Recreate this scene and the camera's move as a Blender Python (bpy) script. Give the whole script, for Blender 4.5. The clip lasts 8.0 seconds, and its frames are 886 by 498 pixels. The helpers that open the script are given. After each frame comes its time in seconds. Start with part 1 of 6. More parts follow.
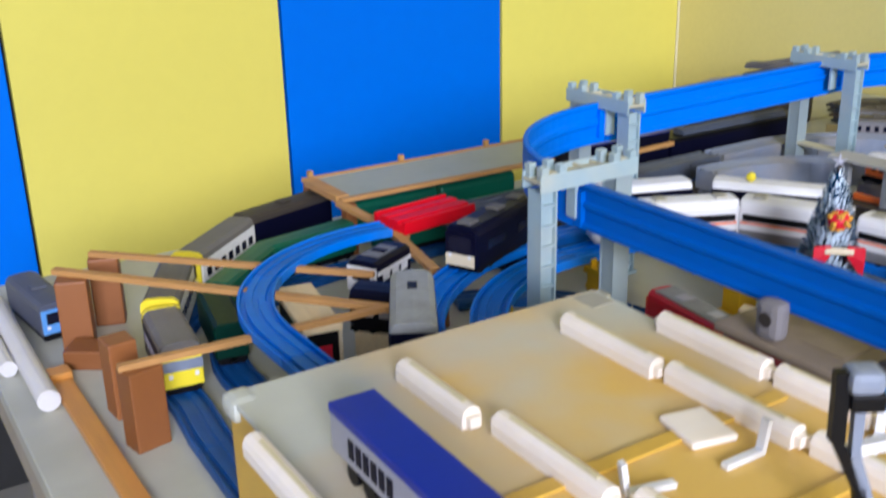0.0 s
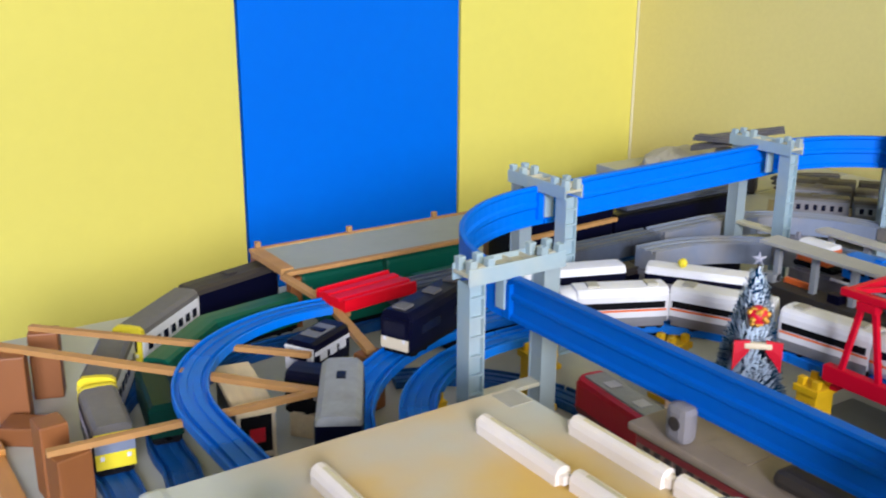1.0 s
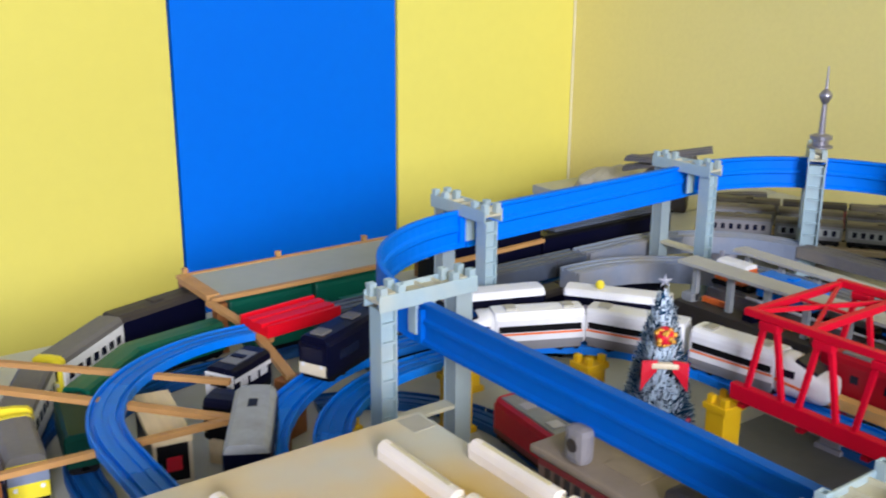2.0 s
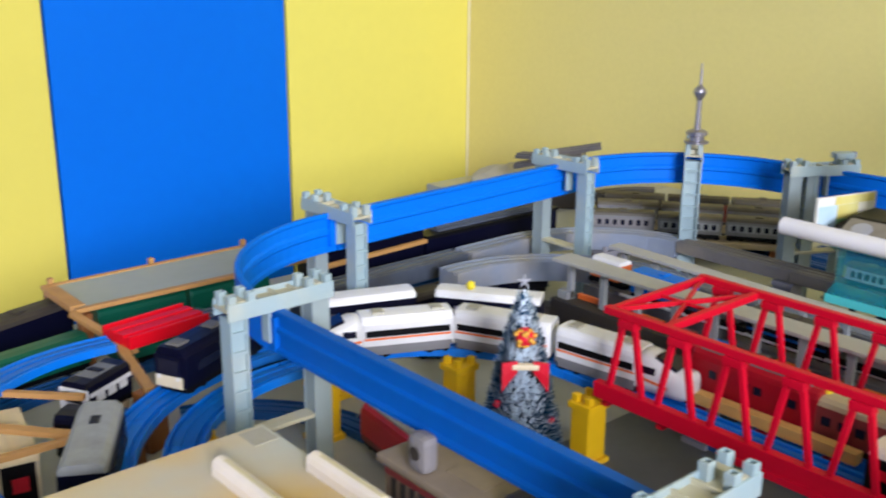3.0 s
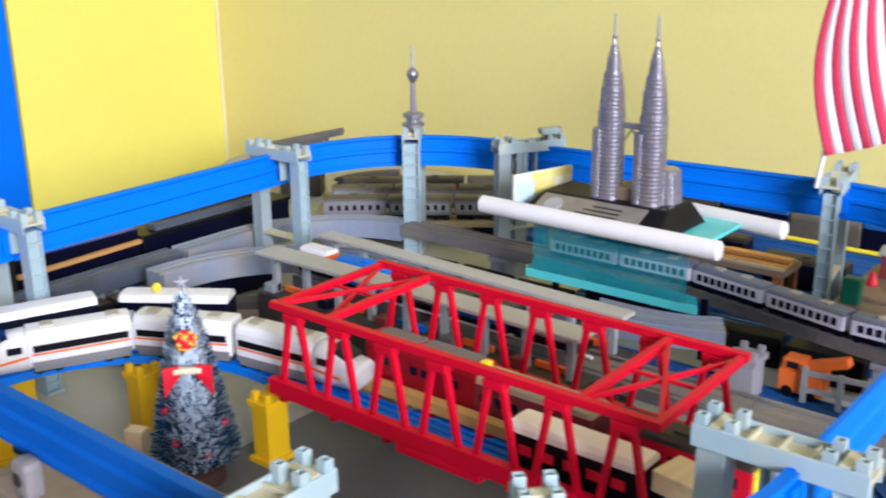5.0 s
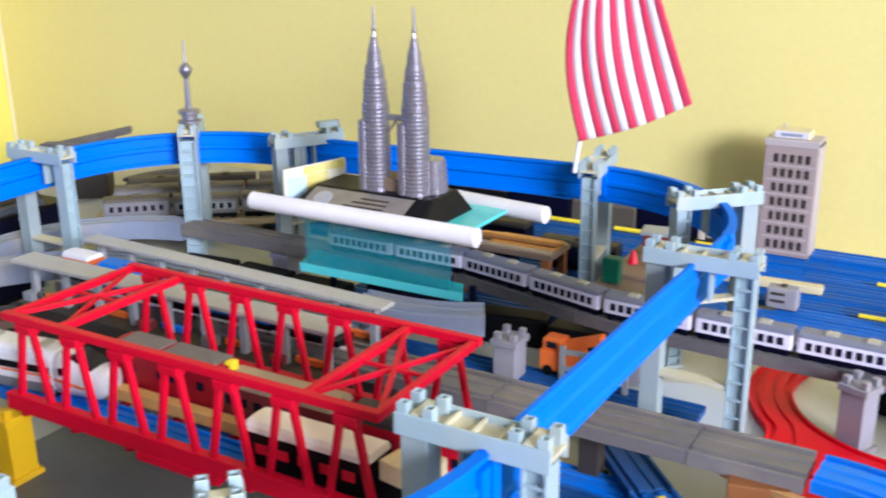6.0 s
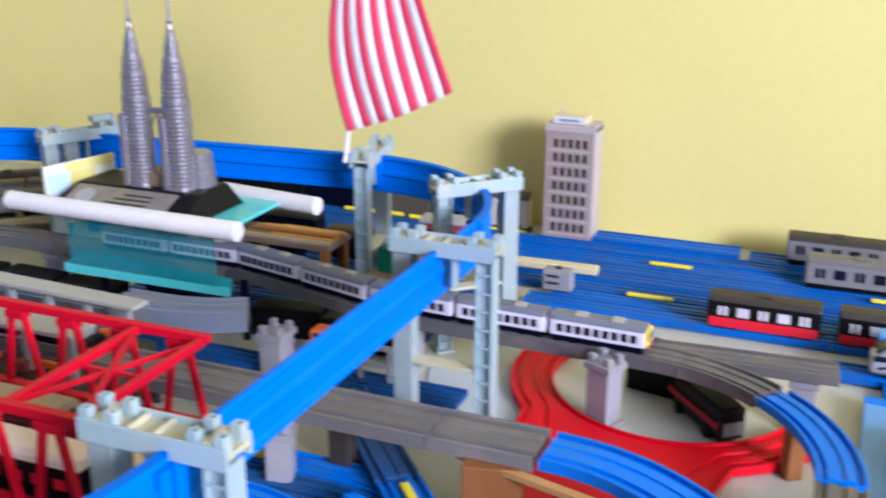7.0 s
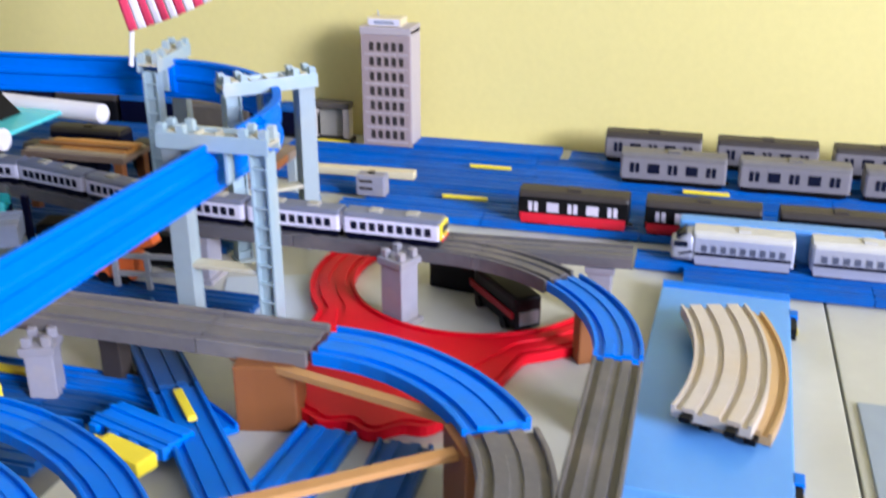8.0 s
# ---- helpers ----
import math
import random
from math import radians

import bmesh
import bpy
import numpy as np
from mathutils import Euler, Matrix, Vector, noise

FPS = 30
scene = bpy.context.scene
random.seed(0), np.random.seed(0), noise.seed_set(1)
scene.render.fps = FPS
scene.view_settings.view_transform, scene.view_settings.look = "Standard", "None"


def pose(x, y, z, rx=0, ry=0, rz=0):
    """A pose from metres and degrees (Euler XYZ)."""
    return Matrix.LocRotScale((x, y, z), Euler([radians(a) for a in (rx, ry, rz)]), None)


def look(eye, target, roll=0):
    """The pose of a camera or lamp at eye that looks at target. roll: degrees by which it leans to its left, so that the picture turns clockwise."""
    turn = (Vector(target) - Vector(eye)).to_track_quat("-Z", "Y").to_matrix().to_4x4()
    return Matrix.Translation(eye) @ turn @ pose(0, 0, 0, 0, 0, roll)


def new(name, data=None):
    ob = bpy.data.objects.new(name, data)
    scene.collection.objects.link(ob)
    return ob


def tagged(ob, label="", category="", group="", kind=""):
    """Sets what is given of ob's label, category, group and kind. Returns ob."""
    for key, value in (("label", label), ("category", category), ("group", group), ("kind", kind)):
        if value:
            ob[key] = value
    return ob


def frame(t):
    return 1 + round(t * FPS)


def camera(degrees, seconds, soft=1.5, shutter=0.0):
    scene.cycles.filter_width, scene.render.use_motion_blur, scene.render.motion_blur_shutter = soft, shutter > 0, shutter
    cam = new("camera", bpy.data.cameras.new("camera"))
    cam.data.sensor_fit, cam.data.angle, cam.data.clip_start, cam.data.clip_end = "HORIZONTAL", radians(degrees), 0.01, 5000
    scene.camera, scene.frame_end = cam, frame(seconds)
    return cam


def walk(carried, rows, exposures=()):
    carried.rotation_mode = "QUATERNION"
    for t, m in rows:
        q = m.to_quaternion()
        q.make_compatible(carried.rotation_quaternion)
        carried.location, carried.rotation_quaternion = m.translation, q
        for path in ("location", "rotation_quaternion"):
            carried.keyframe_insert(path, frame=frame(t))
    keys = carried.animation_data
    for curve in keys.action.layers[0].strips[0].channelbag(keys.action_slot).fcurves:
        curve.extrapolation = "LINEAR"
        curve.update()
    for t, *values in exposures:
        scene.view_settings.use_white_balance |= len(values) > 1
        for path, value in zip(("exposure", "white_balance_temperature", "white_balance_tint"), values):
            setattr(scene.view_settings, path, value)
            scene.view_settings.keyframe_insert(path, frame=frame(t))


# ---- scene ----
cam = camera(47.5, 8.0, soft=2.0, shutter=0.55)
PATH = [
    (0, (0.062, 0.041, 1.204), (1.057, 1.638, 0.525), -1.3),
    (0.5, (0.072, 0.022, 1.244), (1.092, 1.628, 0.628), -0.1),
    (1, (0.089, 0.013, 1.257), (1.149, 1.599, 0.655), 0.4),
    (2.3, (0.135, -0.032, 1.272), (1.306, 1.49, 0.712), 0.6),
    (2.5, (0.149, -0.035, 1.268), (1.349, 1.461, 0.7), 0.9),
    (3, (0.185, -0.051, 1.272), (1.438, 1.399, 0.7), 0.4),
    (3.5, (0.224, -0.081, 1.269), (1.557, 1.298, 0.702), 0.1),
    (4, (0.248, -0.1, 1.28), (1.624, 1.229, 0.694), 0.4),
    (4.2, (0.265, -0.111, 1.278), (1.672, 1.185, 0.693), 0.2),
    (5.5, (0.358, -0.201, 1.274), (1.924, 0.883, 0.663), -0.3),
    (5.7, (0.373, -0.222, 1.27), (1.987, 0.791, 0.662), -0.1),
    (6, (0.385, -0.244, 1.277), (2.032, 0.704, 0.654), -0.4),
    (6.5, (0.416, -0.292, 1.28), (2.119, 0.552, 0.658), -0.2),
    (7, (0.444, -0.353, 1.278), (2.203, 0.349, 0.633), 0.2),
    (7.5, (0.471, -0.406, 1.259), (2.265, 0.154, 0.573), 0.1),
    (7.7, (0.485, -0.422, 1.243), (2.2815, 0.083, 0.5385), 0.1),
    (8, (0.505, -0.445, 1.218), (2.294, 0.029, 0.458), 0.0),
]
walk(cam, [(t, look(eye, target, roll)) for t, eye, target, roll in PATH],
     [(0, -0.48, 6220, 11), (1, -0.38, 6300, 11), (2.5, -0.39, 6420, 10), (4, -0.40, 6650, 9), (5.5, 0.00, 6260, 13), (6.5, -0.10, 6140, 14), (7, -0.18, 6020, 15), (8, -0.16, 5920, 17)])

# ---- world and light ----
world = bpy.data.worlds.new("world")
scene.world = world
world.use_nodes = True
wn = world.node_tree.nodes
sky = wn.new("ShaderNodeTexSky")
sky.sky_type = "NISHITA"
sky.sun_disc = False
sky.sun_elevation, sky.sun_rotation = radians(40), radians(200)
world.node_tree.links.new(sky.outputs[0], wn["Background"].inputs[0])
wn["Background"].inputs[1].default_value = 0.1


def area_lamp(name, eye, target, sx, sy, watts, colour):
    d = bpy.data.lights.new(name, "AREA")
    d.shape, d.size, d.size_y, d.energy, d.color = "RECTANGLE", sx, sy, watts, colour
    ob = new(name, d)
    ob.matrix_world = look(eye, target)
    return ob


area_lamp("window_light", (-2.2, -5.96, 3.12), (1.2, 0.4, 0.8), 2.5, 1.9, 1150, (0.835, 0.85, 1.0))


# ---- materials ----
def material(name, rgb, rough=0.45, vary=0.12, scale=60.0, bump=0.08, metal=0.0, stain=None, stain_amount=0.5,
             stain_scale=9.0, spec=0.5, stretch=(1, 1, 1), per_object=0.06, patch=(0.48, 0.72)):
    m = bpy.data.materials.new(name)
    m.use_nodes = True
    nt = m.node_tree
    n, l = nt.nodes, nt.links
    b = n["Principled BSDF"]
    b.inputs["Metallic"].default_value = metal
    b.inputs["Specular IOR Level"].default_value = spec
    co = n.new("ShaderNodeTexCoord")
    mp = n.new("ShaderNodeMapping")
    mp.inputs["Scale"].default_value = stretch
    l.new(co.outputs["Object"], mp.inputs[0])
    fine = n.new("ShaderNodeTexNoise")
    fine.inputs["Scale"].default_value, fine.inputs["Detail"].default_value = scale, 5
    l.new(mp.outputs[0], fine.inputs["Vector"])
    big = n.new("ShaderNodeTexNoise")
    big.inputs["Scale"].default_value, big.inputs["Detail"].default_value = stain_scale, 4
    l.new(mp.outputs[0], big.inputs["Vector"])
    base = n.new("ShaderNodeMixRGB")
    base.blend_type = "MULTIPLY"
    base.inputs[0].default_value = vary
    base.inputs[1].default_value = (*rgb, 1)
    l.new(fine.outputs["Fac"], base.inputs[2])
    grime = n.new("ShaderNodeMixRGB")
    ramp = n.new("ShaderNodeValToRGB")
    ramp.color_ramp.elements[0].position, ramp.color_ramp.elements[1].position = patch
    l.new(big.outputs["Fac"], ramp.inputs[0])
    amt = n.new("ShaderNodeMath")
    amt.operation = "MULTIPLY"
    amt.inputs[1].default_value = stain_amount
    l.new(ramp.outputs[0], amt.inputs[0])
    l.new(amt.outputs[0], grime.inputs[0])
    l.new(base.outputs[0], grime.inputs[1])
    st = stain or tuple(c * 0.75 for c in rgb)
    grime.inputs[2].default_value = (*st, 1)
    info = n.new("ShaderNodeObjectInfo")
    hsv = n.new("ShaderNodeHueSaturation")
    rng = n.new("ShaderNodeMapRange")
    rng.inputs["To Min"].default_value, rng.inputs["To Max"].default_value = 1 - per_object, 1 + per_object
    l.new(info.outputs["Random"], rng.inputs["Value"])
    l.new(rng.outputs[0], hsv.inputs["Value"])
    l.new(grime.outputs[0], hsv.inputs["Color"])
    l.new(hsv.outputs[0], b.inputs["Base Color"])
    rr = n.new("ShaderNodeMapRange")
    rr.inputs["To Min"].default_value, rr.inputs["To Max"].default_value = max(0.02, rough - 0.1), min(1, rough + 0.15)
    l.new(big.outputs["Fac"], rr.inputs["Value"])
    l.new(rr.outputs[0], b.inputs["Roughness"])
    bp = n.new("ShaderNodeBump")
    bp.inputs["Strength"].default_value, bp.inputs["Distance"].default_value = bump, 0.002
    l.new(fine.outputs["Fac"], bp.inputs["Height"])
    l.new(bp.outputs[0], b.inputs["Normal"])
    return m


def clear(name, rgb, rough=0.1, alpha=0.45):
    m = material(name, rgb, rough, bump=0.02)
    m.node_tree.nodes["Principled BSDF"].inputs["Alpha"].default_value = alpha
    return m


M_YELLOW = material("yellow_laminate", (0.72, 0.650, 0.132), 0.55, 0.06, 30, 0.03, spec=0.2, stain=(0.73, 0.60, 0.105), stain_scale=0.9, patch=(0.40, 0.72))
M_BLUE = material("blue_laminate", (0.0, 0.155, 0.76), 0.55, 0.06, 30, 0.03, spec=0.1, stain=(0.0, 0.14, 0.71), stain_scale=1.5)
M_GAP = material("black_door_gap", (0.012, 0.012, 0.012), 0.7)
M_CREAM = material("cream_wall_paint", (0.76, 0.665, 0.24), 0.75, 0.08, 90, 0.15, stain=(0.79, 0.67, 0.26), stain_scale=1.2)
# unseen walls, kept grey to hold down the bounced light
M_DIMWALL = material("low_bounce_grey_wall", (0.26, 0.27, 0.28), 0.8, 0.06, 80, 0.1)
M_CEILING = material("white_ceiling_paint", (0.58, 0.58, 0.58), 0.8, 0.06, 80, 0.1)
M_FLOOR = material("grey_floor_vinyl", (0.26, 0.25, 0.23), 0.5, 0.3, 20)
M_TABLE = material("pale_table_laminate", (0.49, 0.492, 0.415), 0.4, 0.14, 45, 0.05, stain=(0.36, 0.355, 0.285), stain_scale=5, stain_amount=0.8)
M_TABLE_EDGE = material("table_edge_board", (0.42, 0.36, 0.27), 0.6, 0.3, 25)
M_METAL = material("steel_leg", (0.45, 0.45, 0.46), 0.35, metal=0.8)
M_RAIL = material("bright_blue_plastic", (0.0, 0.165, 0.74), 0.5, 0.1, 80, 0.03, stain=(0.0, 0.14, 0.64), spec=0.12)
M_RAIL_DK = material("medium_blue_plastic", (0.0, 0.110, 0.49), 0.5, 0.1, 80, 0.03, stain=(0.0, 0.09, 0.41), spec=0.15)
M_TRACK = material("blue_track_plastic", (0.0, 0.165, 0.68), 0.45, 0.15, 90, 0.05, stain=(0.02, 0.15, 0.44), stain_scale=15, stain_amount=0.7, per_object=0.18, spec=0.25)
M_TRACK_YARD = material("duller_blue_track_plastic", (0.0, 0.112, 0.46), 0.45, 0.25, 90, 0.06, stain=(0.02, 0.085, 0.28), stain_scale=18, stain_amount=0.75, per_object=0.2, spec=0.25)
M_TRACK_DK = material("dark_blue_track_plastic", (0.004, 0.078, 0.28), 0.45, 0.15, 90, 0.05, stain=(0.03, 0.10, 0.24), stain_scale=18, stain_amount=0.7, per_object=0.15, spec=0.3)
M_TRACK_RED = material("red_track_plastic", (0.74, 0.002, 0.014), 0.45, 0.12, 90, 0.04, stain=(0.5, 0.004, 0.012), spec=0.2)
M_TRACK_GREY = material("dark_grey_track_plastic", (0.115, 0.110, 0.113), 0.5, 0.35, 120, 0.1, stain=(0.185, 0.16, 0.14), stain_scale=16, stain_amount=0.7, per_object=0.14)
M_VIADUCT = material("blue_grey_track_plastic", (0.225, 0.265, 0.345), 0.5, 0.2, 90, 0.05, stain=(0.29, 0.265, 0.225), stain_scale=11, stain_amount=0.75, per_object=0.1)
M_TRACK_DIRTY = material("dusty_grey_track_plastic", (0.165, 0.155, 0.150), 0.5, 0.3, 110, 0.08, stain=(0.24, 0.21, 0.165), stain_scale=12, stain_amount=0.7, per_object=0.1)
M_TRACK_SLATE = material("slate_track_plastic", (0.085, 0.105, 0.145), 0.5, 0.25, 110, 0.08, stain=(0.055, 0.055, 0.06), stain_scale=14, stain_amount=0.7, per_object=0.12)
M_TRACK_BEIGE = material("beige_track_plastic", (0.56, 0.50, 0.42), 0.45, 0.15, 90, 0.06, stain=(0.55, 0.43, 0.26), stain_scale=18)
M_TRACK_WHITE = material("cream_white_plastic", (0.90, 0.82, 0.72), 0.42, 0.1, 80, 0.04, stain=(0.80, 0.68, 0.50), stain_scale=20)
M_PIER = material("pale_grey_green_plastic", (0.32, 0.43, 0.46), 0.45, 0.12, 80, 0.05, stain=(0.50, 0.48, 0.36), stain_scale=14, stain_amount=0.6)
# darker copy of M_PIER, with a leg's shade in the colour
M_PIER_SHADE = material("shaded_grey_green_plastic", (0.30, 0.37, 0.38), 0.5, 0.12, 80, 0.05, stain=(0.36, 0.37, 0.31), stain_scale=14)
M_PIER_TOP = material("yellowed_plastic", (0.52, 0.49, 0.34), 0.5, 0.15, 80, 0.06, stain=(0.50, 0.56, 0.55), stain_scale=22)
M_PIER_GREY = material("grey_lilac_plastic", (0.29, 0.285, 0.315), 0.5, 0.2, 80, 0.06, stain=(0.35, 0.30, 0.24), stain_scale=25, stain_amount=0.7)
M_YPIER = material("yellow_plastic", (0.82, 0.49, 0.008), 0.4, 0.1, 80, 0.04, stain=(0.72, 0.42, 0.02))
M_RED = material("red_bridge_plastic", (0.56, 0.002, 0.022), 0.42, 0.1, 80, 0.03, stain=(0.47, 0.002, 0.01), spec=0.2)
M_WOOD = material("pale_wood_stick", (0.58, 0.30, 0.095), 0.6, 0.4, 30, 0.15, stain=(0.42, 0.20, 0.065), stretch=(1, 1, 6))
M_BLOCK = material("brown_wood_block", (0.30, 0.105, 0.026), 0.5, 0.35, 30, 0.1, stain=(0.19, 0.062, 0.016), stretch=(1, 1, 0.2), per_object=0.12)
M_ORANGE_WOOD = material("orange_varnished_wood", (0.66, 0.30, 0.06), 0.4, 0.3, 25, 0.1, stain=(0.56, 0.22, 0.04), stretch=(6, 0.6, 6))
M_WHITE = material("white_plastic", (0.78, 0.78, 0.78), 0.35, 0.1, 80, 0.04, stain=(0.66, 0.63, 0.57), stain_scale=25)
M_LAV = material("lilac_white_plastic", (0.70, 0.69, 0.79), 0.35, 0.1, 80, 0.04, stain=(0.52, 0.50, 0.57), stain_scale=30)
M_SILVER = material("silver_plastic", (0.46, 0.47, 0.54), 0.3, 0.1, 80, 0.03, metal=0.3)
M_ROOF = material("grey_brown_roof_plastic", (0.165, 0.155, 0.145), 0.55, 0.25, 120, 0.08, stain=(0.12, 0.115, 0.10), per_object=0.12)
M_ROOF_BR = material("olive_brown_roof_plastic", (0.105, 0.090, 0.066), 0.55, 0.3, 120, 0.08, stain=(0.15, 0.13, 0.10), stain_scale=25, per_object=0.15)
M_ROOF_DK = material("dark_roof_plastic", (0.042, 0.033, 0.026), 0.55, 0.3, 120, 0.08)
M_GREYCAR = material("grey_car_plastic", (0.20, 0.20, 0.205), 0.45, 0.15, 100, 0.05, per_object=0.1)
M_GREYLIGHT = material("light_grey_plastic", (0.34, 0.36, 0.37), 0.5, 0.15, 100, 0.05, stain=(0.27, 0.29, 0.29))
M_WORN = material("worn_grey_plastic", (0.33, 0.345, 0.345), 0.55, 0.3, 140, 0.1, stain=(0.20, 0.20, 0.19), stain_scale=30, stain_amount=0.8)
M_BLACK = material("black_plastic", (0.005, 0.005, 0.006), 0.4, 0.2, 80, 0.04, spec=0.16)
M_NAVY = material("navy_plastic", (0.0018, 0.0022, 0.014), 0.4, 0.15, 80, 0.03, spec=0.18)
M_WINDOW = material("dark_window_tint", (0.010, 0.011, 0.024), 0.15, 0.1, 40, 0.01, spec=0.25)
M_WINDOW_LT = material("pale_window_tint", (0.62, 0.58, 0.66), 0.2, 0.1, 40, 0.01)
M_YEL = material("train_yellow_plastic", (0.86, 0.70, 0.03), 0.38, 0.08, 80, 0.03)
M_TRAINRED = material("train_red_plastic", (0.68, 0.006, 0.028), 0.38, 0.1, 80, 0.03, stain=(0.42, 0.015, 0.03))
M_ORANGE = material("orange_plastic", (0.82, 0.16, 0.025), 0.4, 0.1, 80, 0.03)
M_GREEN = material("dark_green_plastic", (0.004, 0.125, 0.072), 0.4, 0.15, 80, 0.04, spec=0.3)
M_GREEN_DK = material("bottle_green_plastic", (0.002, 0.030, 0.019), 0.4, 0.15, 80, 0.04, spec=0.12)
M_CRIMSON = material("deep_red_plastic", (0.36, 0.004, 0.014), 0.4, 0.12, 80, 0.03, stain=(0.28, 0.006, 0.012), spec=0.3)
M_MAROON = material("maroon_plastic", (0.22, 0.03, 0.03), 0.45, 0.15, 80, 0.04)
M_TEAL = clear("teal_acrylic", (0.03, 0.50, 0.52), 0.12, 0.62)
M_TEAL_EDGE = material("aqua_acrylic", (0.10, 0.62, 0.62), 0.2, 0.06, 60, 0.02)
M_PANE = clear("grey_film_panel", (0.43, 0.46, 0.37), 0.45, 0.9)
M_BOXTOP = material("frosted_box_plastic", (0.55, 0.57, 0.50), 0.4, 0.1, 40, 0.03, stain=(0.70, 0.45, 0.105), stain_scale=4.0, stain_amount=1.0, patch=(0.44, 0.66))
nt = M_BOXTOP.node_tree
co, sep, add, rng_y = (nt.nodes.new(k) for k in ("ShaderNodeTexCoord", "ShaderNodeSeparateXYZ", "ShaderNodeMath", "ShaderNodeMapRange"))
rng_y.inputs["From Min"].default_value, rng_y.inputs["From Max"].default_value = 0.24, 0.0
rng_y.inputs["To Min"].default_value, rng_y.inputs["To Max"].default_value = -0.10, 0.22
nt.links.new(co.outputs["Object"], sep.inputs[0])
nt.links.new(sep.outputs["Y"], rng_y.inputs["Value"])
ramp = next(k for k in nt.nodes if k.type == "VALTORGB")
add.operation = "ADD"
nt.links.new(ramp.inputs[0].links[0].from_socket, add.inputs[0])
nt.links.new(rng_y.outputs[0], add.inputs[1])
nt.links.new(add.outputs[0], ramp.inputs[0])
M_BOXSIDE = material("amber_box_plastic", (0.66, 0.41, 0.065), 0.4, 0.15, 40, 0.03, stain=(0.66, 0.49, 0.16), stain_scale=8)
M_TRUCKBLUE = material("deep_blue_plastic", (0.002, 0.018, 0.28), 0.35, 0.1, 80, 0.03)
M_STATION = material("brown_station_plastic", (0.21, 0.145, 0.10), 0.55, 0.2, 90, 0.06, stain=(0.36, 0.30, 0.22))
M_TOWER = material("pewter_tower", (0.40, 0.385, 0.43), 0.32, 0.3, 150, 0.15, metal=0.75, stain=(0.20, 0.17, 0.19), stain_scale=40)
M_BUILDING = material("mauve_grey_plastic", (0.355, 0.28, 0.26), 0.55, 0.12, 90, 0.05)
M_BUILDSIDE = material("pale_mauve_plastic", (0.47, 0.415, 0.40), 0.5, 0.1, 90, 0.05)
M_NEEDLE = material("frosted_dark_needles", (0.012, 0.082, 0.185), 0.8, 0.4, 200, 0.1, spec=0.05)
M_FROST = material("white_frost_flock", (0.74, 0.88, 0.98), 0.8, 0.15, 200, 0.1)
M_PAPER = material("white_paper_tube", (0.74, 0.72, 0.70), 0.6, 0.06, 60, 0.05)
M_FLAGRED = material("red_flag_cloth", (0.72, 0.045, 0.11), 0.85, 0.15, 400, 0.15, per_object=0.03)
M_FLAGWHITE = material("white_flag_cloth", (0.82, 0.76, 0.78), 0.85, 0.1, 400, 0.15, per_object=0.03)
M_LIGHTBLUE = material("light_blue_plastic", (0.10, 0.30, 0.66), 0.35, 0.08, 60, 0.03, stain=(0.13, 0.36, 0.70), stain_scale=6)
M_SHEET = material("pale_sheet", (0.56, 0.63, 0.66), 0.4, 0.08, 30, 0.03)
M_BEIGE = material("beige_plastic", (0.68, 0.60, 0.36), 0.5, 0.1, 80, 0.04)
M_CREAMCAR = material("cream_plastic", (0.72, 0.62, 0.42), 0.45, 0.1, 80, 0.04)
M_CLOTH = material("pale_cloth", (0.48, 0.45, 0.36), 0.9, 0.2, 150, 0.2)
M_GOLD = material("gold_bauble", (0.75, 0.38, 0.05), 0.3, 0.3, 200, 0.2, metal=0.5)
M_PAVE = material("tan_board", (0.45, 0.36, 0.22), 0.6, 0.25, 60, 0.08)
M_TRUNK = material("dark_brown_base", (0.07, 0.03, 0.02), 0.6, 0.3, 60, 0.1)

# dark grey of the table where it lies in the bridge's shade
M_BRIDGE_SHADE = material("bridge_shade_grey", (0.145, 0.148, 0.138), 0.45, 0.25, 60, 0.05, stain=(0.075, 0.076, 0.072), stain_scale=6, stain_amount=0.7)
M_TRIM = material("cream_trim_paint", (0.80, 0.74, 0.50), 0.6, 0.06, 80, 0.05)
M_PALEROOF = material("pale_silver_roof", (0.54, 0.53, 0.47), 0.4, 0.1, 80, 0.03)
M_INSET = material("beige_grey_inset", (0.42, 0.40, 0.32), 0.6, 0.15, 100, 0.06)
M_YSTICK = material("yellow_varnished_stick", (0.82, 0.50, 0.15), 0.5, 0.25, 30, 0.1, stain=(0.75, 0.42, 0.11), stretch=(6, 0.8, 6))
M_CRATE = material("pale_raw_wood", (0.86, 0.70, 0.42), 0.6, 0.3, 30, 0.1, stain=(0.78, 0.57, 0.27), stretch=(6, 0.8, 6))
M_METRO = material("dusty_grey_car_plastic", (0.215, 0.20, 0.20), 0.45, 0.15, 100, 0.05, per_object=0.08, stain=(0.22, 0.20, 0.19), stain_scale=30)

M_SLATE = material("slate_blue_grey_plastic", (0.085, 0.095, 0.135), 0.5, 0.2, 100, 0.06, stain=(0.12, 0.125, 0.15))

# ---- mesh helpers ----
TZ = 0.72


def mesh_object(name, bm, mat, parent=None, label="", smooth=False):
    bmesh.ops.recalc_face_normals(bm, faces=bm.faces)
    me = bpy.data.meshes.new(name)
    bm.to_mesh(me)
    bm.free()
    me.materials.append(mat)
    if smooth:
        for p in me.polygons:
            p.use_smooth = True
    ob = new(name, me)
    if parent:
        ob.parent = parent
    if label:
        ob["label"] = label
    return ob


def part(name, bm, mat, parent, label="", smooth=False):
    return mesh_object(name, bm, mat, parent, label, smooth)


